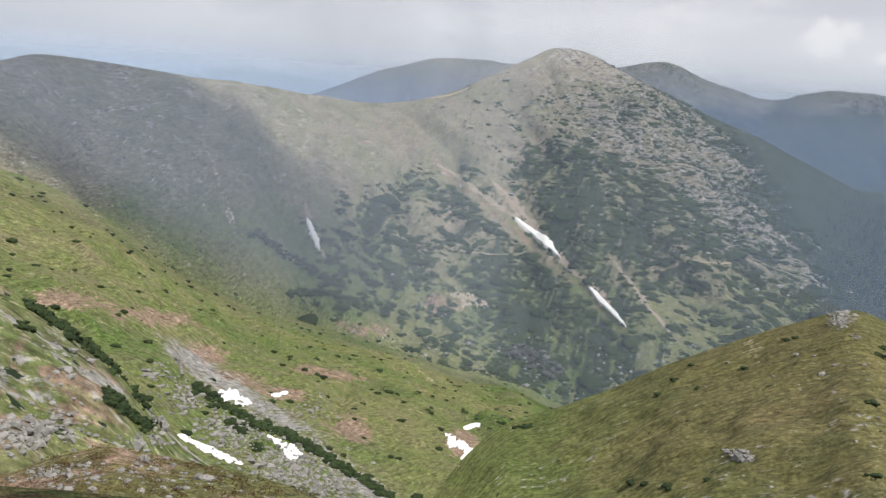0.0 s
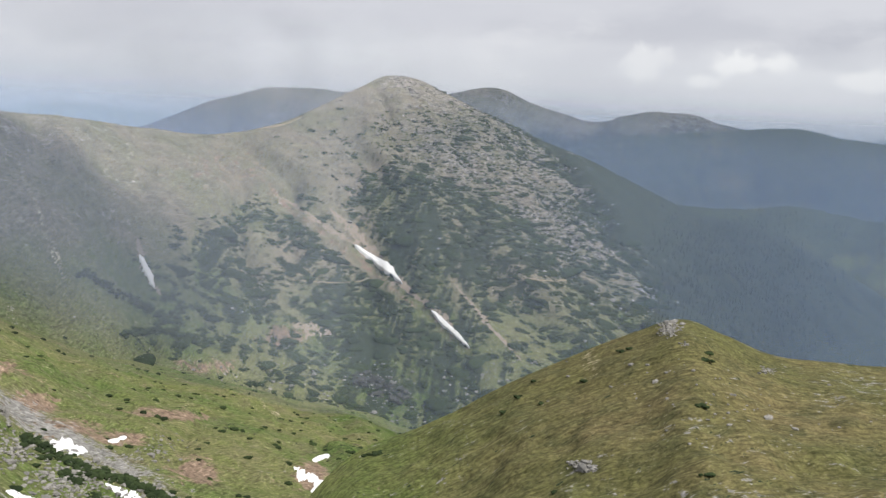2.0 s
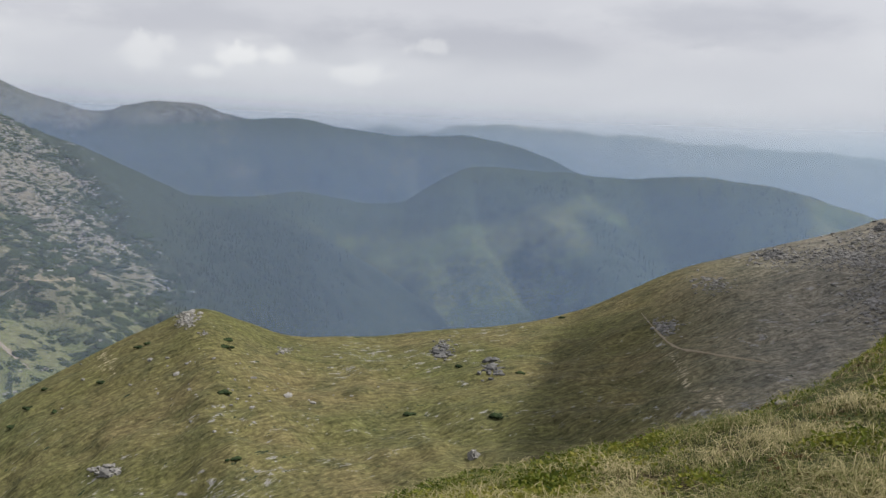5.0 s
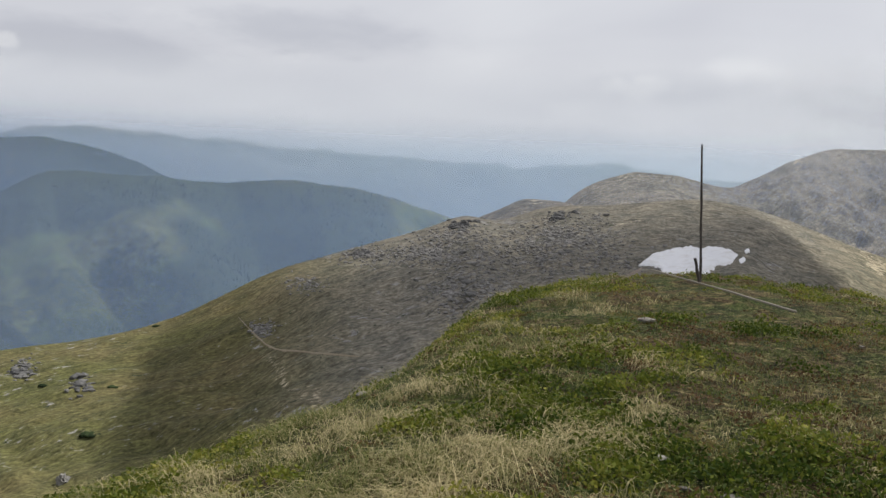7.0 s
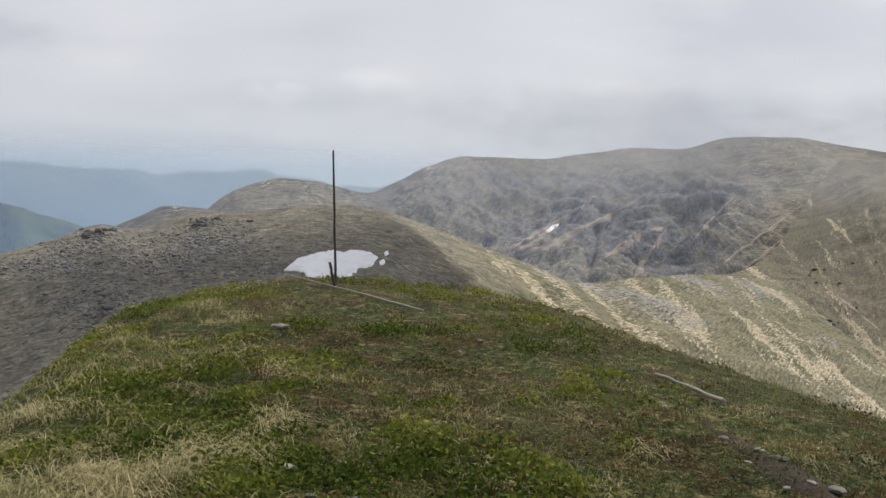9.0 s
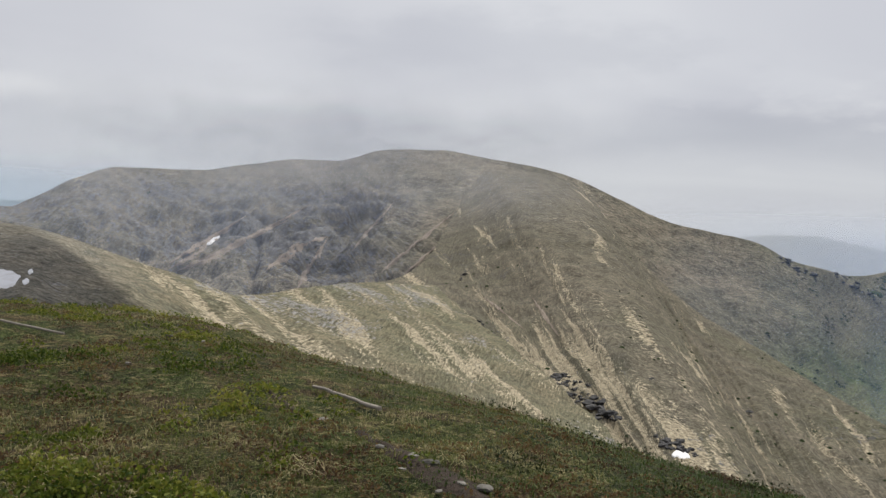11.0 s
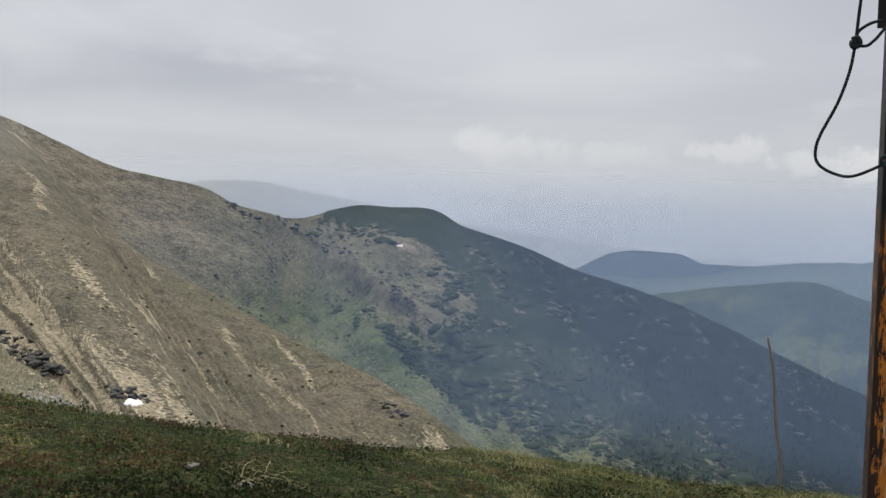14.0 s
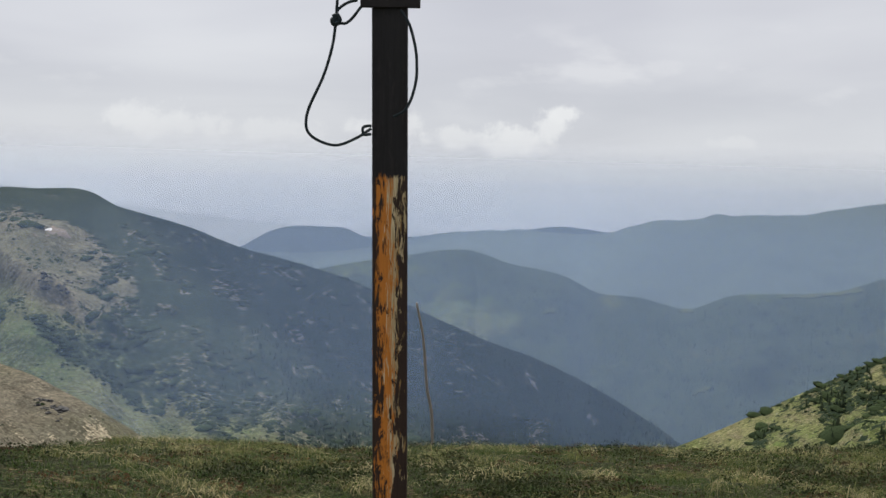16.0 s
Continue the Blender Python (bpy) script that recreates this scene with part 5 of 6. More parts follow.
stones(spur, [(-19.39, -3.66, 0.35, 0.16, 90), (-13.89, -2.88, 0.3, 0.14, 70), (-25.08, -5.48, 0.35, 0.12, 60), (-43.50, -11.97, 0.35, 0.3, 90), (-40.38, -12.92, 0.3, 0.25, 60)], DARKSTONE, 0.5, "dark outcrops on the ridge", 304)
stones(shoulder, [(-103.24, -19.10, 1.4, 0.6, 240), (-97.47, -19.96, 0.7, 0.3, 60), (-96.73, -18.31, 0.25, 0.7, 60), (-100.61, -15.62, 1.4, 0.9, 50)], STONE, 0.26, "pale stones on the shoulder", 307)


stones(heath_knoll, [(-103.0, -21.2, 0.9, 0.3, 60), (-100.5, -21.5, 1.5, 0.5, 70), (-97.5, -21.2, 0.6, 0.3, 30), (-95.0, -22.0, 1.5, 0.4, 40)], STONE, 0.075, "pale stones among the heath", 310)


def block_field(loft, weight, count, size, label, seed):
    p = pick(loft, weight, count, seed)
    scattered("boulders", ROCKS, p, size * np.exp(np.random.default_rng(seed).normal(0, 0.4, len(p))), STONE, label, "", 0.7, 0.3, seed, loft.ob)


block_field(main, smooth(0.30, 0.50, main.rock) * smooth(-86, -78, main.az) * smooth(-56, -62, main.az), 3600, 1.5, "pale boulders below the peak", 308)
block_field(main, smooth(-12, -14, main.el) * smooth(-88, -80, main.az) * smooth(-64, -68, main.az), 260, 1.3, "pale boulders at the mountain's foot", 309)


def crag(loft, az, el, size, seed, label, mat=None, tall=1.2):
    """One jagged outcrop grown out of the slope."""
    p, nor = loft.hit(az, el)
    if p is None:
        return
    v, f = lump(3, seed, 0.0)
    edge = 1 - np.abs(fbm(v * 1.6 + seed, 4, 0.6, seed))
    v = v * (0.55 + 0.6 * edge)[:, None] * np.array([1.1, 0.9, tall]) * size
    me = mesh_from("crag", v, f, mat or STONE, {"tone": np.clip(0.5 + 0.5 * fbm(v / size * 2.5, 2, 0.5, seed), 0, 1)}, False)
    ob = new("crag", me)
    ob.location = (p.x, p.y, p.z - size * 0.1)
    return tagged(ob, label, "rock")


crag(shoulder, -96.95, -18.39, 1.5, 401, "pale upright crag at the edge of the shoulder")
crag(shoulder, -96.48, -19.23, 1.2, 402, "pale upright crag at the edge of the shoulder")
crag(meadow, -95.57, -15.69, 2.0, 403, "grey crag standing in the meadow")
crag(spur, -41.37, -17.91, 1.1, 404, "dark crag on the ridge side")
for k, (a, e, s) in enumerate(((-19.77, -3.69, 1.7), (-19.25, -3.53, 1.9), (-18.53, -3.36, 1.3), (-13.60, -2.68, 1.2), (-12.86, -2.57, 1.3), (-24.92, -5.31, 1.1), (-25.72, -5.58, 0.9))):
    crag(spur, a, e, s, 440 + k, "dark rock tor on the ridge crest", DARKSTONE, 0.8)
crag(heath_knoll, -97.6, -20.9, 0.22, 405, "small grey rock on the turf")


GLADE = tone_material("glade_grass", (0.085, 0.10, 0.04), (0.12, 0.125, 0.055), scale=0.05)
for k, pth in enumerate(([(-51.20, -8.61, 0.06), (-50.54, -8.83, 0.22), (-49.75, -9.17, 0.08)], [(-42.03, -2.07, 0.06), (-41.66, -2.24, 0.10)],
        [(-54.54, -3.38, 0.05), (-53.96, -3.39, 0.07), (-53.40, -3.40, 0.05)], [(-44.98, -9.79, 0.1), (-44.04, -10.03, 0.15)])):
    drape("forest_glade", wood_near, pth, GLADE, "pale grassy glade in the forest", "glade", 2.5, 0.6, 7, 470 + k)
for k, pth in enumerate(([(83.50, -8.10, 0.08), (84.00, -8.03, 0.14), (84.37, -8.07, 0.05)], [(84.52, -12.69, 0.05), (85.13, -12.38, 0.12), (85.64, -12.15, 0.05)], [(75.83, -8.61, 0.1), (76.64, -8.41, 0.2)], [(88.92, -6.97, 0.05), (90.95, -6.70, 0.12), (93.19, -6.25, 0.15)])):
    drape("forest_glade", valley_wood, pth, GLADE, "pale grassy glade in the forest", "glade", 2.5, 0.6, 7, 480 + k)

BLOCKS = [lump(2, 80 + q, 0.42, 0.62) for q in range(6)]
for v_, _f in BLOCKS:
    v_[:] = np.round(v_ * 2.6) / 2.6 * 0.55 + v_ * 0.45


def outcrop(loft, path, count, size, seed, label):
    """Broken dark rock standing out of a slope: path of (az, el, half width), many blocks grown together."""
    rng = np.random.default_rng(seed)
    path = np.array(path)
    P = []
    for u in rng.uniform(0, len(path) - 1, count):
        a, e, w = (np.interp(u, np.arange(len(path)), path[:, q]) for q in range(3))
        p, _nor = loft.hit(a + rng.normal(0, 0.45) * w, e + rng.normal(0, 0.5) * w)
        if p is not None:
            P.append(p[:])
    scattered("rock_outcrop", BLOCKS, np.array(P), size * np.exp(rng.normal(0, 0.4, len(P))), CRAGSTONE, label, "rock", 0.75, 0.35, seed)


for k, (pth, n_, s_, lab) in enumerate((([(25.9, -9.4, 0.35), (26.8, -9.9, 0.6), (27.8, -10.7, 0.7), (28.9, -11.4, 0.4), (29.7, -11.7, 0.2)], 85, 1.15, "dark broken rocks on the pale slope"),
        ([(17.97, -6.94, 0.3), (18.16, -7.47, 0.5), (18.49, -7.95, 0.3)], 26, 1.2, "dark rock outcrop on the pale slope"), ([(20.56, -6.27, 0.2), (21.04, -6.52, 0.3), (21.68, -6.74, 0.2)], 18, 0.9, "dark rock outcrop on the pale slope"),
        ([(32.0, -12.5, 0.25), (33.06, -12.95, 0.4), (34.2, -13.2, 0.25)], 36, 0.9, "dark rocks round a snow scrap"), ([(47.67, -13.6, 0.3), (48.30, -13.9, 0.45), (48.92, -14.3, 0.3)], 30, 0.9, "dark rocks above the rim"),
        ([(31.5, -9.3, 0.15), (31.7, -9.5, 0.15)], 6, 0.6, "small dark rocks on the slope"), ([(36.8, -10.7, 0.15), (37.0, -10.8, 0.15)], 6, 0.6, "small dark rocks on the slope"), ([(20.3, -4.1, 0.2), (20.7, -3.9, 0.2)], 8, 0.8, "small dark rocks under the ridge"))):
    outcrop(col_spur, pth, n_, s_, 430 + k, lab)
for k, (pth, n_, s_, lab) in enumerate((([(41.0, -3.0, 0.3), (43.5, -4.2, 0.5), (45.4, -4.9, 0.4)], 60, 1.8, "dark crags along a mountain rib"), ([(47.6, -6.9, 0.5), (49.3, -7.6, 0.5)], 30, 1.8, "grey crags low on a mountain rib"), ([(38.2, -2.2, 0.25), (39.8, -3.2, 0.4)], 30, 1.5, "dark crags below the mountain crest"),
        ([(-76.2, -14.2, 0.5), (-74.6, -14.7, 0.7), (-73.2, -15.2, 0.5)], 70, 3.0, "dark cliff at the foot of the mountain"))):
    outcrop(main if pth[0][0] < 0 else big, pth, n_, s_, 450 + k, lab)


# ---- clouds ----
def cloud_material(name, amount, tone=(0.86, 0.87, 0.89)):
    return haze_material(name, tone, amount)


CLOUD = cloud_material("cloud", 0.80)


def cloud(place, size, turn, seed, label, billow=0.22, thin=None, soft=None):
    """A flat-based heap cloud high above the land, that shades what lies under it."""
    n, m = 64, 34
    a, b = np.meshgrid(np.linspace(0, 2 * np.pi, n, endpoint=False), np.linspace(-np.pi / 2, np.pi / 2, m))
    v = np.stack([np.cos(a) * np.cos(b), np.sin(a) * np.cos(b), np.sin(b)], -1).reshape(-1, 3)
    k = 1 + billow * fbm(v * 2.0 + seed, 4, 0.55, seed)
    v = v * k[:, None]
    v[:, 2] = np.where(v[:, 2] < 0, v[:, 2] * 0.35, v[:, 2])
    rim = np.hypot(v[:, 0], v[:, 1])
    v = v * np.array(size)
    thick = smooth(1.02, soft, rim) if soft else np.ones(len(v)) if thin is None or soft else 1 - thin[2] * smooth(thin[0], thin[1], v[:, 1])
    c, s = math.cos(radians(turn)), math.sin(radians(turn))
    v = np.stack([v[:, 0] * c - v[:, 1] * s, v[:, 0] * s + v[:, 1] * c, v[:, 2]], -1) + np.array(place)
    me = mesh_from("cloud", v, grid_faces(m, n, True), CLOUD, {"thick": thick})
    return tagged(new("cloud", me), label, "cloud")


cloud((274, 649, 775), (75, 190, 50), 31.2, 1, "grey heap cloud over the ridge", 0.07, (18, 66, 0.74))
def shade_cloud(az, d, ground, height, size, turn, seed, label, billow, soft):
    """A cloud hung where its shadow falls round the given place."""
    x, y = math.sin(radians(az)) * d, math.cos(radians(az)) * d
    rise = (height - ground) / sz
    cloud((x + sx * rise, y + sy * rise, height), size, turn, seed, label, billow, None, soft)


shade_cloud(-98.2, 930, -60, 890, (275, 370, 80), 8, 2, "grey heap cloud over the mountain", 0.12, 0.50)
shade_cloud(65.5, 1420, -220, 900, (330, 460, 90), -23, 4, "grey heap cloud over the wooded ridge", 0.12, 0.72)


def wisp(name, az0, az1, el0, el1, d, amount, seed, label):
    """Torn cloud drifting across a summit: a bank that leans back from the mountain face."""
    n, m = 150, 70
    az, t = np.linspace(az0, az1, n), np.linspace(0, 1, m)
    A, T = np.meshgrid(az, t)
    sway = d * (1 + 0.10 * T + 0.02 * value_noise(np.stack([A.ravel() / 3, T.ravel() * 2, 0 * A.ravel()], -1), seed).reshape(A.shape))
    P = spot(A, el0 + (el1 - el0) * T, sway)
    s = (A - az0) / (az1 - az0)
    f = fbm(np.stack([A.ravel() / 9.0, (el0 + (el1 - el0) * T).ravel() / 3.0, 0 * A.ravel()], -1), 5, 0.55, seed).reshape(A.shape)
    thick = smooth(0, 0.25, s) * smooth(1, 0.75, s) * smooth(0, 0.5, T) * smooth(1.0, 0.5, T) * (0.30 + 0.70 * smooth(-0.6, 0.7, f))
    me = mesh_from(name, P.reshape(-1, 3), grid_faces(m, n), cloud_material(name + "_vapour", amount, (0.87, 0.91, 1.0)), {"thick": thick.ravel()})
    return tagged(new(name, me), label, "cloud", kind="stuff")


wisp("cloud_wisp", -99, -66, -0.8, 8.5, 1000, 0.25, 5, "torn grey cloud over the peak")
wisp("cloud_wisp", -92, -70, -0.4, 7.5, 1040, 0.25, 8, "torn grey cloud over the peak")
wisp("cloud_wisp", -8, 32, -3.2, 8.5, 715, 0.24, 7, "torn grey cloud over the summit ridge")
wisp("cloud_wisp", -6, 28, -0.9, 8.5, 745, 0.24, 12, "torn grey cloud along the summit ridge")
wisp("cloud_wisp", -7, 30, -1.8, 8.0, 775, 0.24, 17, "torn grey cloud along the summit ridge")


# ---- the summit's plants ----
def plant_material(name, a, b, c, translucent=0.35, rough=0.7):
    """Blades and leaves: the tone runs from a through b to c; some light comes through."""
    m, k = material(name)
    t = k.attr("tone")
    col = k.mix(k.span(t, 0.5, 1.0), k.mix(k.span(t, 0.0, 0.5), a, b), c)
    bs, tr, mx = k.n.new("ShaderNodeBsdfPrincipled"), k.n.new("ShaderNodeBsdfTranslucent"), k.n.new("ShaderNodeMixShader")
    k.put(bs.inputs["Base Color"], col), k.put(bs.inputs["Roughness"], rough), k.put(tr.inputs[0], col)
    bs.inputs["Specular IOR Level"].default_value = 0.15
    mx.inputs[0].default_value = translucent
    k.l.new(bs.outputs[0], mx.inputs[1]), k.l.new(tr.outputs[0], mx.inputs[2])
    k.l.new(mx.outputs[0], k.n.new("ShaderNodeOutputMaterial").inputs[0])
    return m


GRASS = plant_material("grass_blades", (0.034, 0.068, 0.012), (0.138, 0.145, 0.042), (0.50, 0.43, 0.25))
BERRY = plant_material("bilberry_leaves", (0.034, 0.060, 0.009), (0.130, 0.158, 0.022), (0.28, 0.27, 0.055))
CROWBERRY = plant_material("crowberry_sprigs", (0.014, 0.022, 0.008), (0.034, 0.044, 0.016), (0.072, 0.066, 0.030))
HEATH = plant_material("heath_sprigs", (0.060, 0.038, 0.022), (0.155, 0.092, 0.044), (0.190, 0.172, 0.060))


POLE_LINE = [(-2.228, 14.832, 0.132), (-1.488, 14.225, 0.024), (-0.69, 12.14), (-0.14, 11.40)]


def summit_spots(count, seed, az0=-52.0, az1=100.0, r0=2.6, r1=30.0):
    """Places on the summit, thinning with distance, to just past the rim."""
    rng = np.random.default_rng(seed)
    az = rng.uniform(az0, az1, count)
    r = np.exp(rng.uniform(math.log(r0), math.log(r1), count))
    n = 4.6 - 3.0 * smooth(18, 62, az)
    rim = n / (n - 1) * EYE / np.tan(np.radians(np.interp(az, RIM_AZ, RIM_EL)))
    keep = r < rim * 1.3
    x, y = np.sin(np.radians(az)) * r, np.cos(np.radians(az)) * r
    for p, q in zip(POLE_LINE[:-1], POLE_LINE[1:]):
        (ax, ay), (bx, by) = p[:2], q[:2]
        t = np.clip(((x - ax) * (bx - ax) + (y - ay) * (by - ay)) / ((bx - ax) ** 2 + (by - ay) ** 2), 0, 1)
        gap = np.hypot(x - ax - t * (bx - ax), y - ay - t * (by - ay))
        before = np.hypot(x, y) < np.hypot(ax, ay) + 0.2
        keep &= ~((gap < 0.8) & before) | (rng.random(count) < 0.25)
    az, r = az[keep], r[keep]
    return np.sin(np.radians(az)) * r, np.cos(np.radians(az)) * r, az, r, rng


def tufts(name, x, y, rng, blades, length, lean, tone, mat, label, spread=0.05, width=0.004):
    """Grass tufts: curved blades of three triangles each, joined."""
    n = len(x)
    N = n * blades
    cx, cy = np.repeat(x, blades) + rng.normal(0, spread, N), np.repeat(y, blades) + rng.normal(0, spread, N)
    cz = ground_height(cx, cy) - 0.01
    L = np.repeat(length * rng.uniform(0.6, 1.3, n), blades) * rng.uniform(0.5, 1.2, N)
    a = np.repeat(rng.uniform(0, 6.283, n), blades) + rng.normal(0, 1.3, N)
    ln = lean * rng.uniform(0.4, 1.5, N)
    dx, dy = np.cos(a), np.sin(a)
    w = width * rng.uniform(0.6, 1.4, N)
    px, py = -dy * w, dx * w
    base = np.stack([cx, cy, cz], -1)
    side = np.stack([px, py, 0 * px], -1)
    mid = base + np.stack([dx * L * 0.22 * ln, dy * L * 0.22 * ln, L * 0.48], -1)
    bow = base + np.stack([dx * L * 0.60 * ln, dy * L * 0.60 * ln, L * np.clip(0.82 - 0.22 * ln, 0.2, 1)], -1)
    tip = base + np.stack([dx * L * 1.0 * ln, dy * L * 1.0 * ln, L * np.clip(0.98 - 0.62 * ln, 0.05, 1)], -1)
    V = np.stack([base - side, base + side, mid + side * 0.9, mid - side * 0.9, bow + side * 0.65, bow - side * 0.65, tip], 1).reshape(-1, 3)
    k = np.arange(N)[:, None] * 7
    F = np.concatenate([k + [0, 1, 2], k + [0, 2, 3], k + [3, 2, 4], k + [3, 4, 5], k + [5, 4, 6]], 1).reshape(-1, 3)
    T = np.repeat(np.clip(np.repeat(tone, blades) + rng.normal(0, 0.18, N), 0, 1), 7)
    return tagged(new(name, mesh_from(name, V, F, mat, {"tone": T}, False)), label, "grass", kind="stuff")


def short_grass(name, x, y, rng, blades, length, tone, mat, label, spread, width):
    """Cropped turf: small kinked blades of two triangles each, joined."""
    N = len(x) * blades
    cx, cy = np.repeat(x, blades) + rng.normal(0, spread, N), np.repeat(y, blades) + rng.normal(0, spread, N)
    L = length * rng.uniform(0.5, 1.4, N)
    a, ln = rng.uniform(0, 6.283, N), rng.uniform(0.3, 1.3, N)
    dx, dy, w = np.cos(a), np.sin(a), width * rng.uniform(0.6, 1.5, N)
    base = np.stack([cx, cy, ground_height(cx, cy) - 0.006], -1)
    side = np.stack([-dy * w, dx * w, 0 * w], -1)
    mid = base + np.stack([dx * L * 0.3 * ln, dy * L * 0.3 * ln, L * 0.6], -1)
    tip = base + np.stack([dx * L * ln, dy * L * ln, L * np.clip(1.0 - 0.5 * ln, 0.2, 1)], -1)
    V = np.stack([base - side, mid - side * 0.7, tip, mid + side * 0.7], 1).reshape(-1, 3)
    F = np.arange(N)[:, None] * 4 + np.arange(4)[None]
    T = np.repeat(np.clip(np.repeat(tone, blades) + rng.normal(0, 0.15, N), 0, 1), 4)
    return tagged(new(name, mesh_from(name, V, F, mat, {"tone": T}, False)), label, "grass", kind="stuff")


def cushions(name, x, y, rng, leaves, radius, tall, leaf, tone, mat, label, z=None):
    """Low shrubs: domes of many small leaves, joined."""
    n = len(x)
    N = n * leaves
    R = np.repeat(radius * rng.uniform(0.6, 1.4, n), leaves)
    a, q = rng.uniform(0, 6.283, N), np.sqrt(rng.random(N))
    cx, cy = np.repeat(x, leaves) + np.cos(a) * q * R, np.repeat(y, leaves) + np.sin(a) * q * R
    cz = (ground_height(cx, cy) if z is None else np.repeat(z, leaves)) + np.repeat(tall * rng.uniform(0.6, 1.4, n), leaves) * (1 - q**2) * rng.uniform(0.5, 1.05, N)
    c = np.stack([cx, cy, cz], -1)
    u = rng.normal(0, 1, (N, 3))
    u /= np.linalg.norm(u, axis=1)[:, None]
    v = np.cross(u, rng.normal(0, 1, (N, 3)))
    v /= np.linalg.norm(v, axis=1)[:, None]
    s = (leaf * rng.uniform(0.6, 1.5, N))[:, None]
    V = np.stack([c - u * s, c + v * s * 0.5, c + u * s, c - v * s * 0.5], 1).reshape(-1, 3)
    F = np.arange(N)[:, None] * 4 + np.arange(4)[None]
    T = np.repeat(np.clip(np.repeat(tone, leaves) + rng.normal(0, 0.22, N), 0, 1), 4)
    return tagged(new(name, mesh_from(name, V, F, mat, {"tone": T}, False)), label, "shrubs", kind="stuff")


def field(x, y, scale, seed):
    return fbm(np.stack([x / scale, y / scale, 0 * x], -1), 3, 0.5, seed)


# short green turf everywhere
x, y, az, r, rng = summit_spots(42000, 501)
n = 0.5 * field(x, y, 1.8, 61) + 0.5 * field(x, y, 0.35, 81)
tone = np.clip(0.36 + 0.42 * n + 0.12 * smooth(0.2, 0.6, n) - 0.46 * smooth(22, 34, az), 0, 0.85)
short_grass("turf_grass", x, y, rng, 5, 0.058, tone, GRASS, "short green and yellowish turf grass", 0.045, 0.0042)
# straw-coloured tussocks on the sunny side and along the far rim
x, y, az, r, rng = summit_spots(12000, 502)
n = 0.4 * field(x, y, 1.1, 62) + 0.9 * field(x, y, 0.35, 72)
want = 0.95 * smooth(-6, -16, az) * smooth(-0.2, 0.4, n + 0.1) + smooth(44, 62, az) * smooth(0.0, 0.5, n) * 0.6 + 0.03 * smooth(0.1, 0.6, n)
keep = rng.random(len(x)) < want
x, y, az = x[keep], y[keep], az[keep]
tufts("straw_tussocks", x, y, rng, 40, 0.15, 1.7, 0.72 - 0.22 * smooth(30, 55, az) + 0.3 * field(x, y, 0.7, 63), GRASS, "bent straw-coloured grass tussocks", 0.085, 0.0020)
# bright bilberry on the left shoulder
x, y, az, r, rng = summit_spots(14000, 503, -52, 34)
n = 0.6 * field(x, y, 1.3, 64) + 0.8 * field(x, y, 0.45, 71)
want = smooth(16, -14, az) * smooth(-0.15, 0.45, n) + 0.30 * smooth(0.1, 0.5, n) * smooth(22, 6, az)
keep = rng.random(len(x)) < want
x, y, az = x[keep], y[keep], az[keep]
cushions("bilberry", x, y, rng, 54, 0.16, 0.085, 0.0165, 0.56 - 0.14 * smooth(-18, -6, az) + 0.42 * field(x, y, 0.9, 65), BERRY, "bright green bilberry cushions")
# brown heath
x, y, az, r, rng = summit_spots(7000, 504)
n = 0.6 * field(x, y, 1.6, 66) + 0.8 * field(x, y, 0.4, 73)
want = smooth(-30, 0, az) * smooth(0.0, 0.45, n) * 0.7 + 0.06 + 0.45 * smooth(-20, -10, az) * smooth(8, 0, az) * smooth(5.0, 8.0, r)
keep = rng.random(len(x)) < want
x, y, az = x[keep], y[keep], az[keep]
cushions("heath", x, y, rng, 46, 0.17, 0.06, 0.012, 0.42 - 0.32 * smooth(20, 34, az) + 0.40 * field(x, y, 0.8, 67), HEATH, "low brown heath cushions")
# dark juniper-like mats near the eastern rim
x, y, az, r, rng = summit_spots(5200, 505, 20, 98, 3.0, 20)
n = 0.6 * field(x, y, 1.9, 68) + 0.7 * field(x, y, 0.5, 69)
keep = rng.random(len(x)) < smooth(-0.15, 0.35, n) * smooth(20, 34, az)
cushions("dark_heath", x[keep], y[keep], rng, 46, 0.20, 0.11, 0.013, 0.35 + 0.40 * field(x[keep], y[keep], 0.7, 70), CROWBERRY, "dark green mats of low shrub")

p = pick(heath_knoll, 1 + 0 * heath_knoll.veg, 1600, 91)
rng = np.random.default_rng(92)
cushions("heath", p[:, 0], p[:, 1], rng, 26, 0.24, 0.14, 0.030, 0.40 + 0.5 * field(p[:, 0], p[:, 1], 2.0, 93), HEATH, "brown heath and dry grass on the knoll", p[:, 2])

# ---- stones and worn trail on the summit ----
PALESTONE = tone_material("lichen_stone", (0.105, 0.10, 0.088), (0.24, 0.225, 0.20), 0.9, 22.0, 0.7, 0.01)
EARTH, _k = material("trodden_earth")
_p = _k.place()
_k.surface(_k.tint(_k.mix(_k.noise(_p, 3.0, 5, 0.6), (0.026, 0.019, 0.014), (0.066, 0.048, 0.036)), _k.span(_k.noise(_p, 40, 4, 0.6), 0.3, 0.7, 0.6, 1.3)), 0.95, _k.bump(_k.noise(_p, 30, 5, 0.7), 0.8, 0.03))


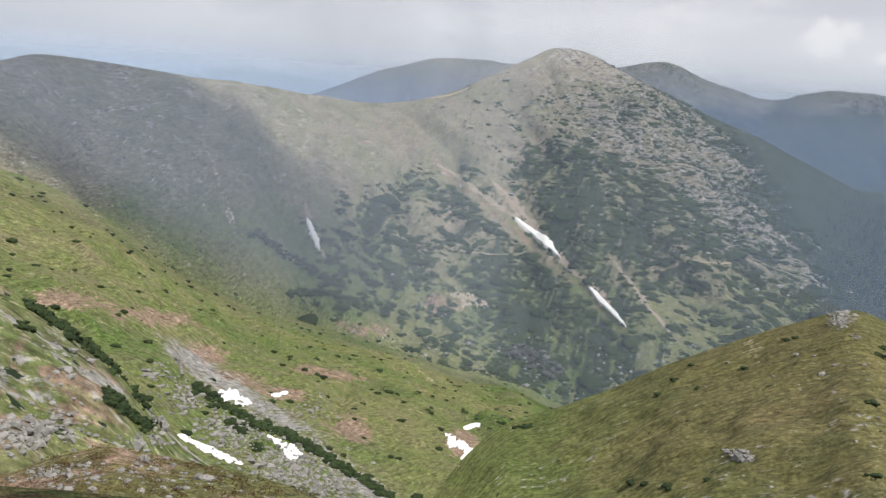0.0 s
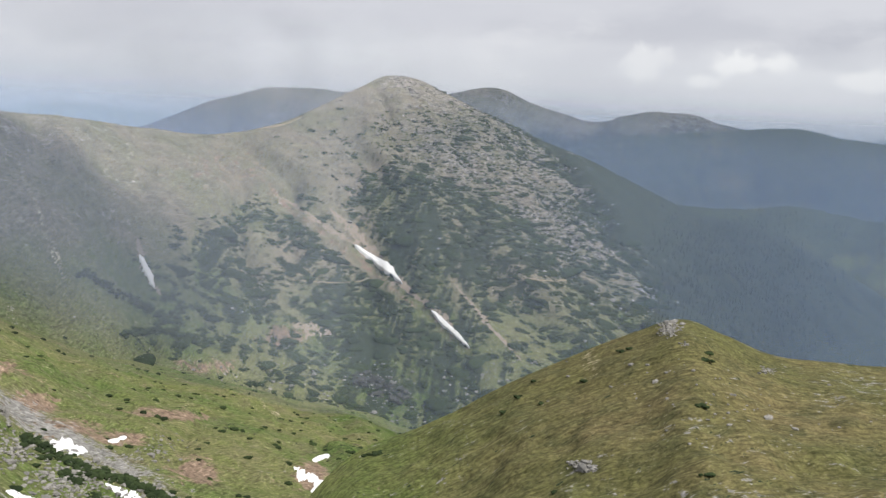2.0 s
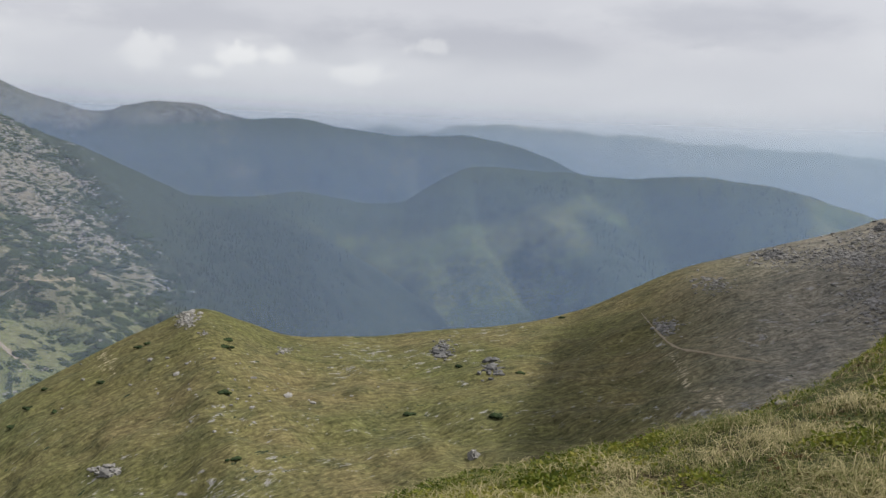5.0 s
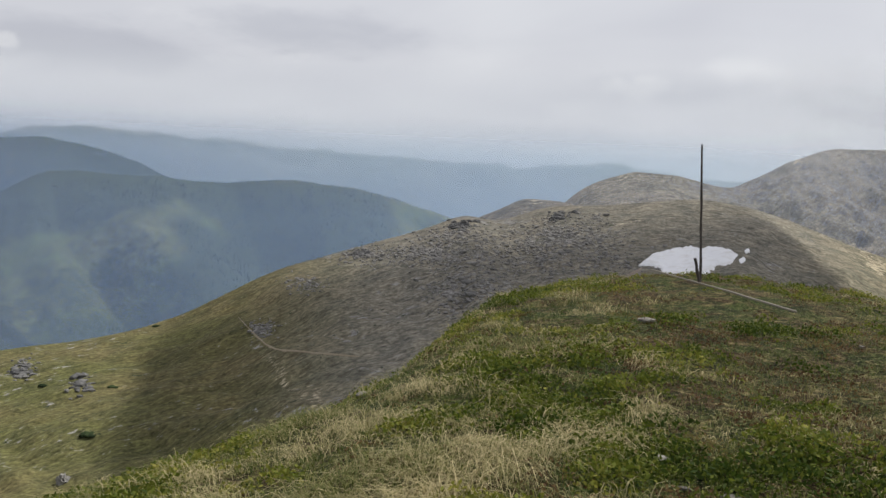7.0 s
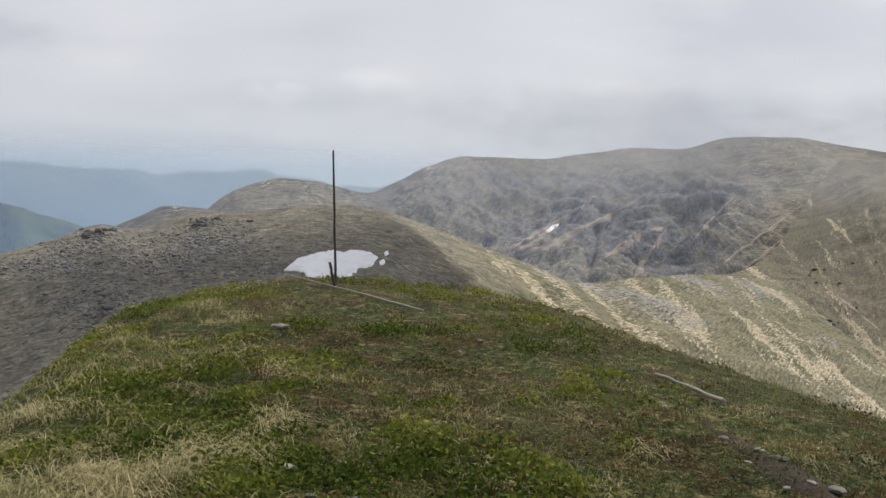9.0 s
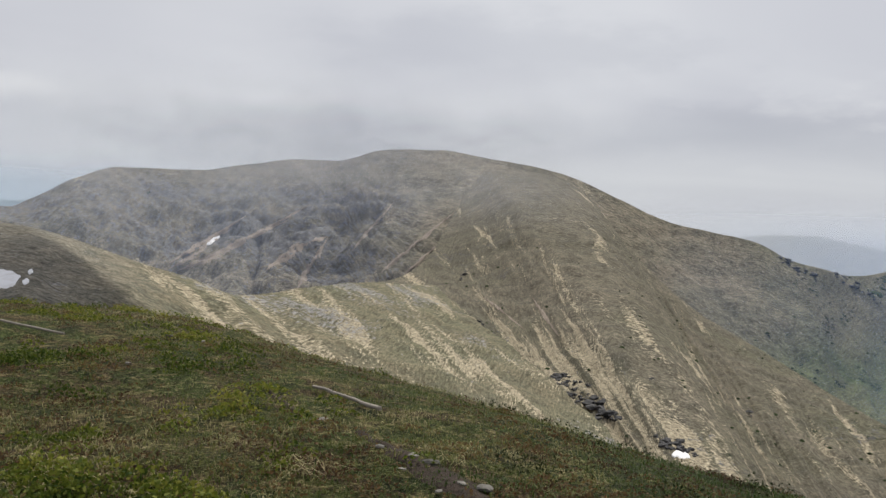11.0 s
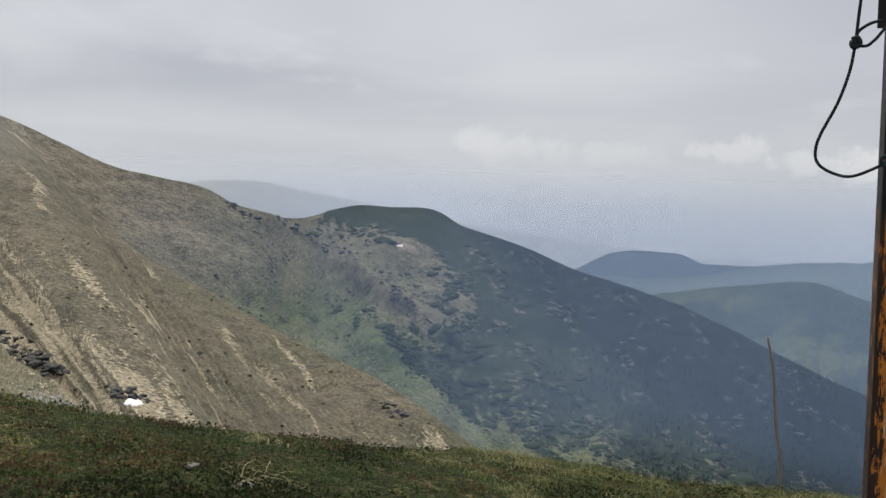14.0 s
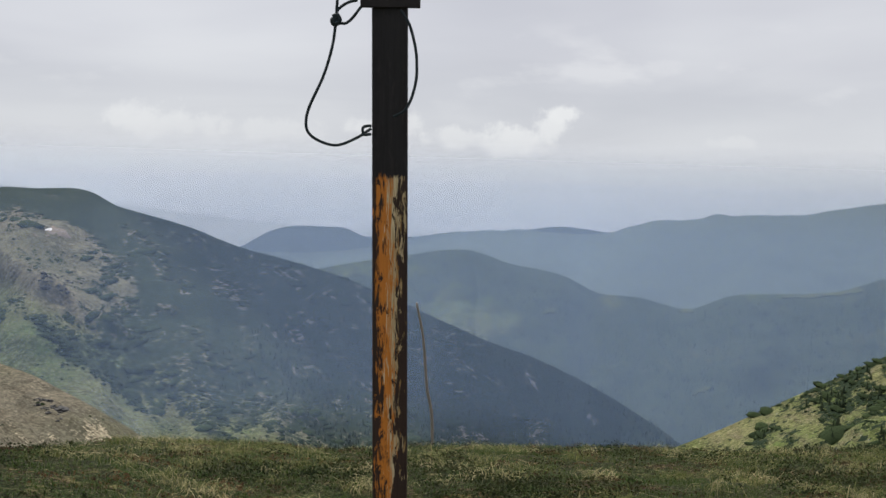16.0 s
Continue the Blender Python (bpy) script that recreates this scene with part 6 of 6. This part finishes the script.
def summit_stone(x, y, size, seed, label="pale lichened stone lying in the turf"):
    v, f = lump(2, seed, 0.30, 0.6)
    rng = np.random.default_rng(seed)
    v = np.round(v * 2.2, 1) / 2.2 * 0.5 + v * 0.5
    size = size * 0.54
    v = v * np.array([1.3, rng.uniform(0.7, 1.0), 0.62]) * size
    a = rng.uniform(0, 6.283)
    v = np.stack([v[:, 0] * math.cos(a) - v[:, 1] * math.sin(a), v[:, 0] * math.sin(a) + v[:, 1] * math.cos(a), v[:, 2]], -1)
    me = mesh_from("stone", v, f, PALESTONE, {"tone": np.full(len(v), rng.random())}, False)
    ob = new("stone", me)
    ob.location = (x, y, float(ground_height(np.array([x]), np.array([y]))[0]) + size * 0.12 + 0.02)
    return tagged(ob, label, "stone", "stones on the summit")


for k, (x, y, s) in enumerate(((-1.51, 9.83, 0.13), (1.75, 7.34, 0.075), (-0.74, 5.34, 0.12), (-0.32, 4.89, 0.10), (-0.55, 4.90, 0.05), (0.46, 9.64, 0.06), (0.98, 11.92, 0.08), (1.31, 11.49, 0.05),
        (1.92, 6.39, 0.055), (2.05, 6.08, 0.06), (2.11, 5.91, 0.08), (2.26, 5.41, 0.09), (2.15, 5.50, 0.05), (1.90, 5.83, 0.035), (1.99, 5.42, 0.045), (3.74, 4.92, 0.07), (3.75, 4.46, 0.10), (-3.82, 8.13, 0.12))):
    summit_stone(x, y, s, 600 + k)


def trail_strip(path, seed, label):
    path = np.array(path, float)
    t = np.arange(len(path))
    u = np.linspace(0, len(path) - 1, 16 * (len(path) - 1))
    px, py, hw = (curve_through(t, path[:, k], u) for k in range(3))
    tx, ty = np.gradient(px), np.gradient(py)
    ln = np.hypot(tx, ty)
    s = np.linspace(-1, 1, 9)
    jag = 1 + 0.75 * value_noise(np.stack([u * 3.2, 0 * u, 0 * u + seed], -1), seed)
    X = px[:, None] - (ty / ln * hw * jag)[:, None] * s
    Y = py[:, None] + (tx / ln * hw * jag)[:, None] * s
    Z = ground_height(X.ravel(), Y.ravel()).reshape(X.shape) + 0.022 - 0.06 * np.abs(s)[None] ** 2
    me = mesh_from("trail", np.stack([X, Y, Z], -1).reshape(-1, 3), grid_faces(len(u), 9), EARTH)
    return tagged(new("trail", me), label, "trail", kind="structure")


trail_strip([(1.94, 6.95, 0.05), (2.01, 6.20, 0.10), (2.11, 5.65, 0.15), (2.20, 5.06, 0.20), (2.15, 4.40, 0.20)], 1, "worn earth trail with small stones")
trail_strip([(1.58, 8.59, 0.05), (1.61, 8.08, 0.09), (1.62, 7.59, 0.04)], 2, "worn earth trail in the turf")

# ---- poles, sticks and the signpost ----
OLDWOOD, _k = material("weathered_wood")
_p = _k.place()
_g = _k.noise(_k.scaled(_p, (60, 60, 4)), 1.0, 5, 0.65)
_k.surface(_k.mix(_g, (0.16, 0.14, 0.115), (0.40, 0.365, 0.31)), 0.9, _k.bump(_g, 0.6, 0.004))
DARKWOOD, _k = material("dark_weathered_wood")
_p = _k.place()
_g = _k.noise(_k.scaled(_p, (60, 60, 4)), 1.0, 5, 0.65)
_k.surface(_k.mix(_g, (0.030, 0.026, 0.024), (0.10, 0.085, 0.075)), 0.9, _k.bump(_g, 0.6, 0.004))


def tube(points, radii, sides=10, wobble=0.0, seed=0):
    """A round rod along points, as arrays with closed ends."""
    pts, rad = np.array(points, float), np.array(radii, float)
    tan = np.gradient(pts, axis=0)
    tan /= np.linalg.norm(tan, axis=1)[:, None]
    ref = np.array([0.0, 0.0, 1.0]) if abs(tan[:, 2]).mean() < 0.8 else np.array([1.0, 0.0, 0.0])
    u = np.cross(tan, ref)
    u /= np.linalg.norm(u, axis=1)[:, None]
    w = np.cross(tan, u)
    a = np.linspace(0, 2 * np.pi, sides, endpoint=False)
    ring = u[:, None] * np.cos(a)[None, :, None] + w[:, None] * np.sin(a)[None, :, None]
    rr = rad[:, None] * (1 + wobble * value_noise(np.stack([np.repeat(np.arange(len(pts)), sides) * 0.7, np.tile(a, len(pts)), np.full(len(pts) * sides, seed)], -1), seed).reshape(len(pts), sides))
    V = (pts[:, None] + ring * rr[..., None]).reshape(-1, 3)
    n = len(pts)
    faces = grid_faces(n, sides, True).tolist()
    V = np.concatenate([V, pts[:1], pts[-1:]])
    caps = [(n * sides, (k + 1) % sides, k, k) for k in range(sides)]
    bm = bmesh.new()
    vs = [bm.verts.new(v) for v in V]
    for f in faces:
        bm.faces.new([vs[k] for k in f])
    for k in range(sides):
        bm.faces.new((vs[n * sides], vs[(k + 1) % sides], vs[k]))
        bm.faces.new((vs[n * sides + 1], vs[(n - 1) * sides + k], vs[(n - 1) * sides + (k + 1) % sides]))
    bmesh.ops.recalc_face_normals(bm, faces=bm.faces)
    return bm


def smooth_line(points, n):
    p = np.array(points, float)
    t = np.arange(len(p))
    u = np.linspace(0, len(p) - 1, n)
    return np.stack([curve_through(t, p[:, k], u) for k in range(3)], -1)


def rod(name, points, r0, r1, mat, label, category, bend=0.0, seed=1, group=""):
    line = smooth_line(points, 28) if len(points) > 2 else np.array(points[0]) + np.linspace(0, 1, 28)[:, None] * (np.array(points[1]) - np.array(points[0]))
    line = line + bend * np.stack([value_noise(np.stack([np.linspace(0, 5, 28), np.full(28, k * 3.1), np.full(28, seed)], -1), seed) for k in range(3)], -1)
    origin = line[0].copy()
    ob = part(name, tube(line - origin, np.linspace(r0, r1, 28), 10, 0.15, seed), mat, None, "", True)
    ob.location = origin
    return tagged(ob, label, category, group)


rod("marker_pole", [(-1.428, 14.030, -0.025), (-1.535, 14.018, 1.986)], 0.020, 0.013, DARKWOOD, "tall dark wooden winter marker pole standing in turf", "pole", 0.008, 3)
rod("broken_post", [(-1.422, 13.930, 0.003), (-1.515, 13.920, 0.430)], 0.022, 0.020, DARKWOOD, "short dark broken post leaning beside the pole", "post", 0.006, 4)
end_ = (-0.14, 11.46)
pole_line = [POLE_LINE[0], (end_[0], end_[1], float(ground_height(np.array([end_[0]]), np.array([end_[1]]))[0]) + 0.09)]
rod("fallen_pole", pole_line, 0.010, 0.013, OLDWOOD, "long grey weathered pole lying across the turf", "pole", 0.006, 5)
a_, b_ = (1.99, 8.78), (2.26, 7.63)
rod("fallen_stick", [(a_[0], a_[1], float(ground_height(np.array([a_[0]]), np.array([a_[1]]))[0]) + 0.05), (b_[0], b_[1], float(ground_height(np.array([b_[0]]), np.array([b_[1]]))[0]) + 0.06)], 0.012, 0.018, OLDWOOD, "grey weathered stick lying in the heath", "stick", 0.008, 6)
rod("thin_stake", [(14.438, 5.352, -2.902), (14.433, 5.367, -2.500), (14.422, 5.396, -2.189), (14.401, 5.452, -1.924), (14.388, 5.486, -1.571), (14.375, 5.519, -1.220), (14.353, 5.577, -0.871), (14.330, 5.637, -0.576)], 0.026, 0.018, OLDWOOD, "thin crooked wooden stake at the grassy rim", "stake", 0.004, 7)


def post_material():
    m, k = material("peeling_painted_steel")
    pos = k.place()
    sep = k.n.new("ShaderNodeSeparateXYZ")
    k.put(sep.inputs[0], pos)
    streak = k.noise(k.scaled(pos, (420, 420, 20)), 1.0, 6, 0.72, 0.8)
    blot = k.noise(k.scaled(pos, (150, 150, 34)), 1.0, 6, 0.7, 0.5)
    across = k.span(sep.outputs[0], -0.02, 0.02)
    black = k.mix(k.span(blot, 0.55, 0.72), (0.012, 0.011, 0.011), (0.028, 0.024, 0.022))
    orange = k.mix(streak, (0.34, 0.080, 0.010), (0.80, 0.32, 0.040))
    pale = k.mix(k.span(streak, 0.40, 0.62), (0.32, 0.19, 0.055), (0.66, 0.56, 0.34))
    dark = k.mix(blot, (0.016, 0.010, 0.008), (0.050, 0.026, 0.014))
    worn = k.mix(k.span(k.math("ADD", across, k.math("MULTIPLY", k.math("SUBTRACT", streak, 0.5), 1.9)), 0.50, 0.56), orange, pale)
    height = k.span(sep.outputs[2], -0.55, -0.02)
    gone = k.math("ADD", k.math("ADD", blot, k.math("MULTIPLY", k.math("SUBTRACT", streak, 0.5), 0.45)), k.math("ADD", k.math("MULTIPLY", k.math("ABSOLUTE", k.math("SUBTRACT", across, 0.45)), 0.50), k.math("MULTIPLY", k.math("SUBTRACT", 1.0, height), 0.12)))
    worn = k.mix(k.span(gone, 0.645, 0.675), worn, dark)
    edge = k.math("ADD", sep.outputs[2], k.math("MULTIPLY", k.math("SUBTRACT", blot, 0.5), 0.045))
    col = k.mix(k.span(edge, -0.003, 0.003), worn, black)
    k.surface(col, k.span(streak, 0.3, 0.7, 0.5, 0.8), k.bump(k.math("ADD", streak, blot), 0.5, 0.0015), spec=0.35)
    return m


ROPE, _k = material("dark_cord")
_p = _k.place()
_k.surface(_k.mix(_k.noise(_p, 300, 3, 0.6), (0.012, 0.018, 0.020), (0.035, 0.05, 0.055)), 0.75, _k.bump(_k.noise(_p, 500, 2, 0.5), 0.6, 0.001))


def signpost():
    top, low = Vector((1.430, 0.594, 1.781)), Vector((1.435, 0.581, 1.212))
    line = (top - low).normalized()
    paint_edge = Vector((1.431, 0.589, 1.578))
    s = (1.575 - low.z) / line.z
    seat = paint_edge
    eye16 = Vector((0.375, 0.135, seat.z))
    across = line.cross(seat - eye16).normalized() * -1
    facing = across.cross(line).normalized()
    turn = Matrix((across, -facing, line)).transposed().to_4x4()
    base = new("signpost")
    base.matrix_world = Matrix.Translation(seat) @ turn
    tagged(base, "square steel signpost with peeling orange and black paint", "signpost")
    h0, h1 = -seat.z - 0.35, 0.62

    def box(x0, x1, y0, y1, z0, z1, cuts=1, bev=0.003):
        bm = bmesh.new()
        bmesh.ops.create_cube(bm, size=1.0)
        for v in bm.verts:
            v.co = Vector(((x0, x1)[v.co.x > 0], (y0, y1)[v.co.y > 0], (z0, z1)[v.co.z > 0]))
        bmesh.ops.bevel(bm, geom=list(bm.edges), offset=bev, segments=2, affect="EDGES", profile=0.5)
        return bm

    half = 0.0203
    part("post", box(-half, half, -half, half, h0, h1, bev=0.0022), post_material(), base)
    part("bracket", box(-0.033, 0.034, -0.026, -0.0205, 0.190, 0.30, bev=0.001), DARKSTEEL, base, "dark steel sign bracket")
    back_ = base.matrix_world.inverted()

    def cord(name, pts, r=0.0016, label=""):
        p = smooth_line([tuple(back_ @ Vector(q)) for q in pts], 14 * (len(pts) - 1))
        return part(name, tube(p, np.full(len(p), r), 8), ROPE, base, label, True)

    cord("cord", [(1.346, 0.616, 1.814), (1.346, 0.618, 1.780), (1.345, 0.619, 1.754), (1.345, 0.620, 1.740), (1.344, 0.623, 1.717), (1.341, 0.631, 1.687), (1.336, 0.645, 1.653), (1.335, 0.648, 1.635), (1.338, 0.641, 1.621), (1.346, 0.618, 1.613), (1.353, 0.597, 1.621), (1.358, 0.581, 1.632)], label="thin dark cord hanging in a loop")
    cord("cord", [(1.381, 0.560, 1.761), (1.384, 0.550, 1.745), (1.386, 0.543, 1.719), (1.386, 0.541, 1.696), (1.385, 0.544, 1.673), (1.383, 0.552, 1.654), (1.380, 0.565, 1.646)], label="thin dark cord hanging in a loop")
    cord("cord", [(1.345, 0.620, 1.750), (1.346, 0.617, 1.758), (1.349, 0.608, 1.765), (1.352, 0.598, 1.768)], label="cord end")
    cord("cord", [(1.345, 0.619, 1.744), (1.348, 0.611, 1.743), (1.351, 0.603, 1.749), (1.353, 0.594, 1.761)], label="cord end")
    cord("knot", [(1.342, 0.622, 1.749), (1.344, 0.618, 1.751), (1.345, 0.615, 1.745), (1.343, 0.620, 1.742), (1.342, 0.622, 1.746), (1.344, 0.618, 1.747)], 0.0028, "tight cord knot")
    cord("ring", [(1.356, 0.580, 1.635), (1.354, 0.587, 1.634), (1.353, 0.589, 1.630), (1.354, 0.586, 1.625), (1.356, 0.580, 1.626)], 0.0016, "small cord loop")


DARKSTEEL, _k = material("dark_steel")
_p = _k.place()
_k.surface(_k.mix(_k.noise(_p, 80, 4, 0.6), (0.014, 0.013, 0.013), (0.035, 0.03, 0.028)), 0.6, None, 0.2)
signpost()
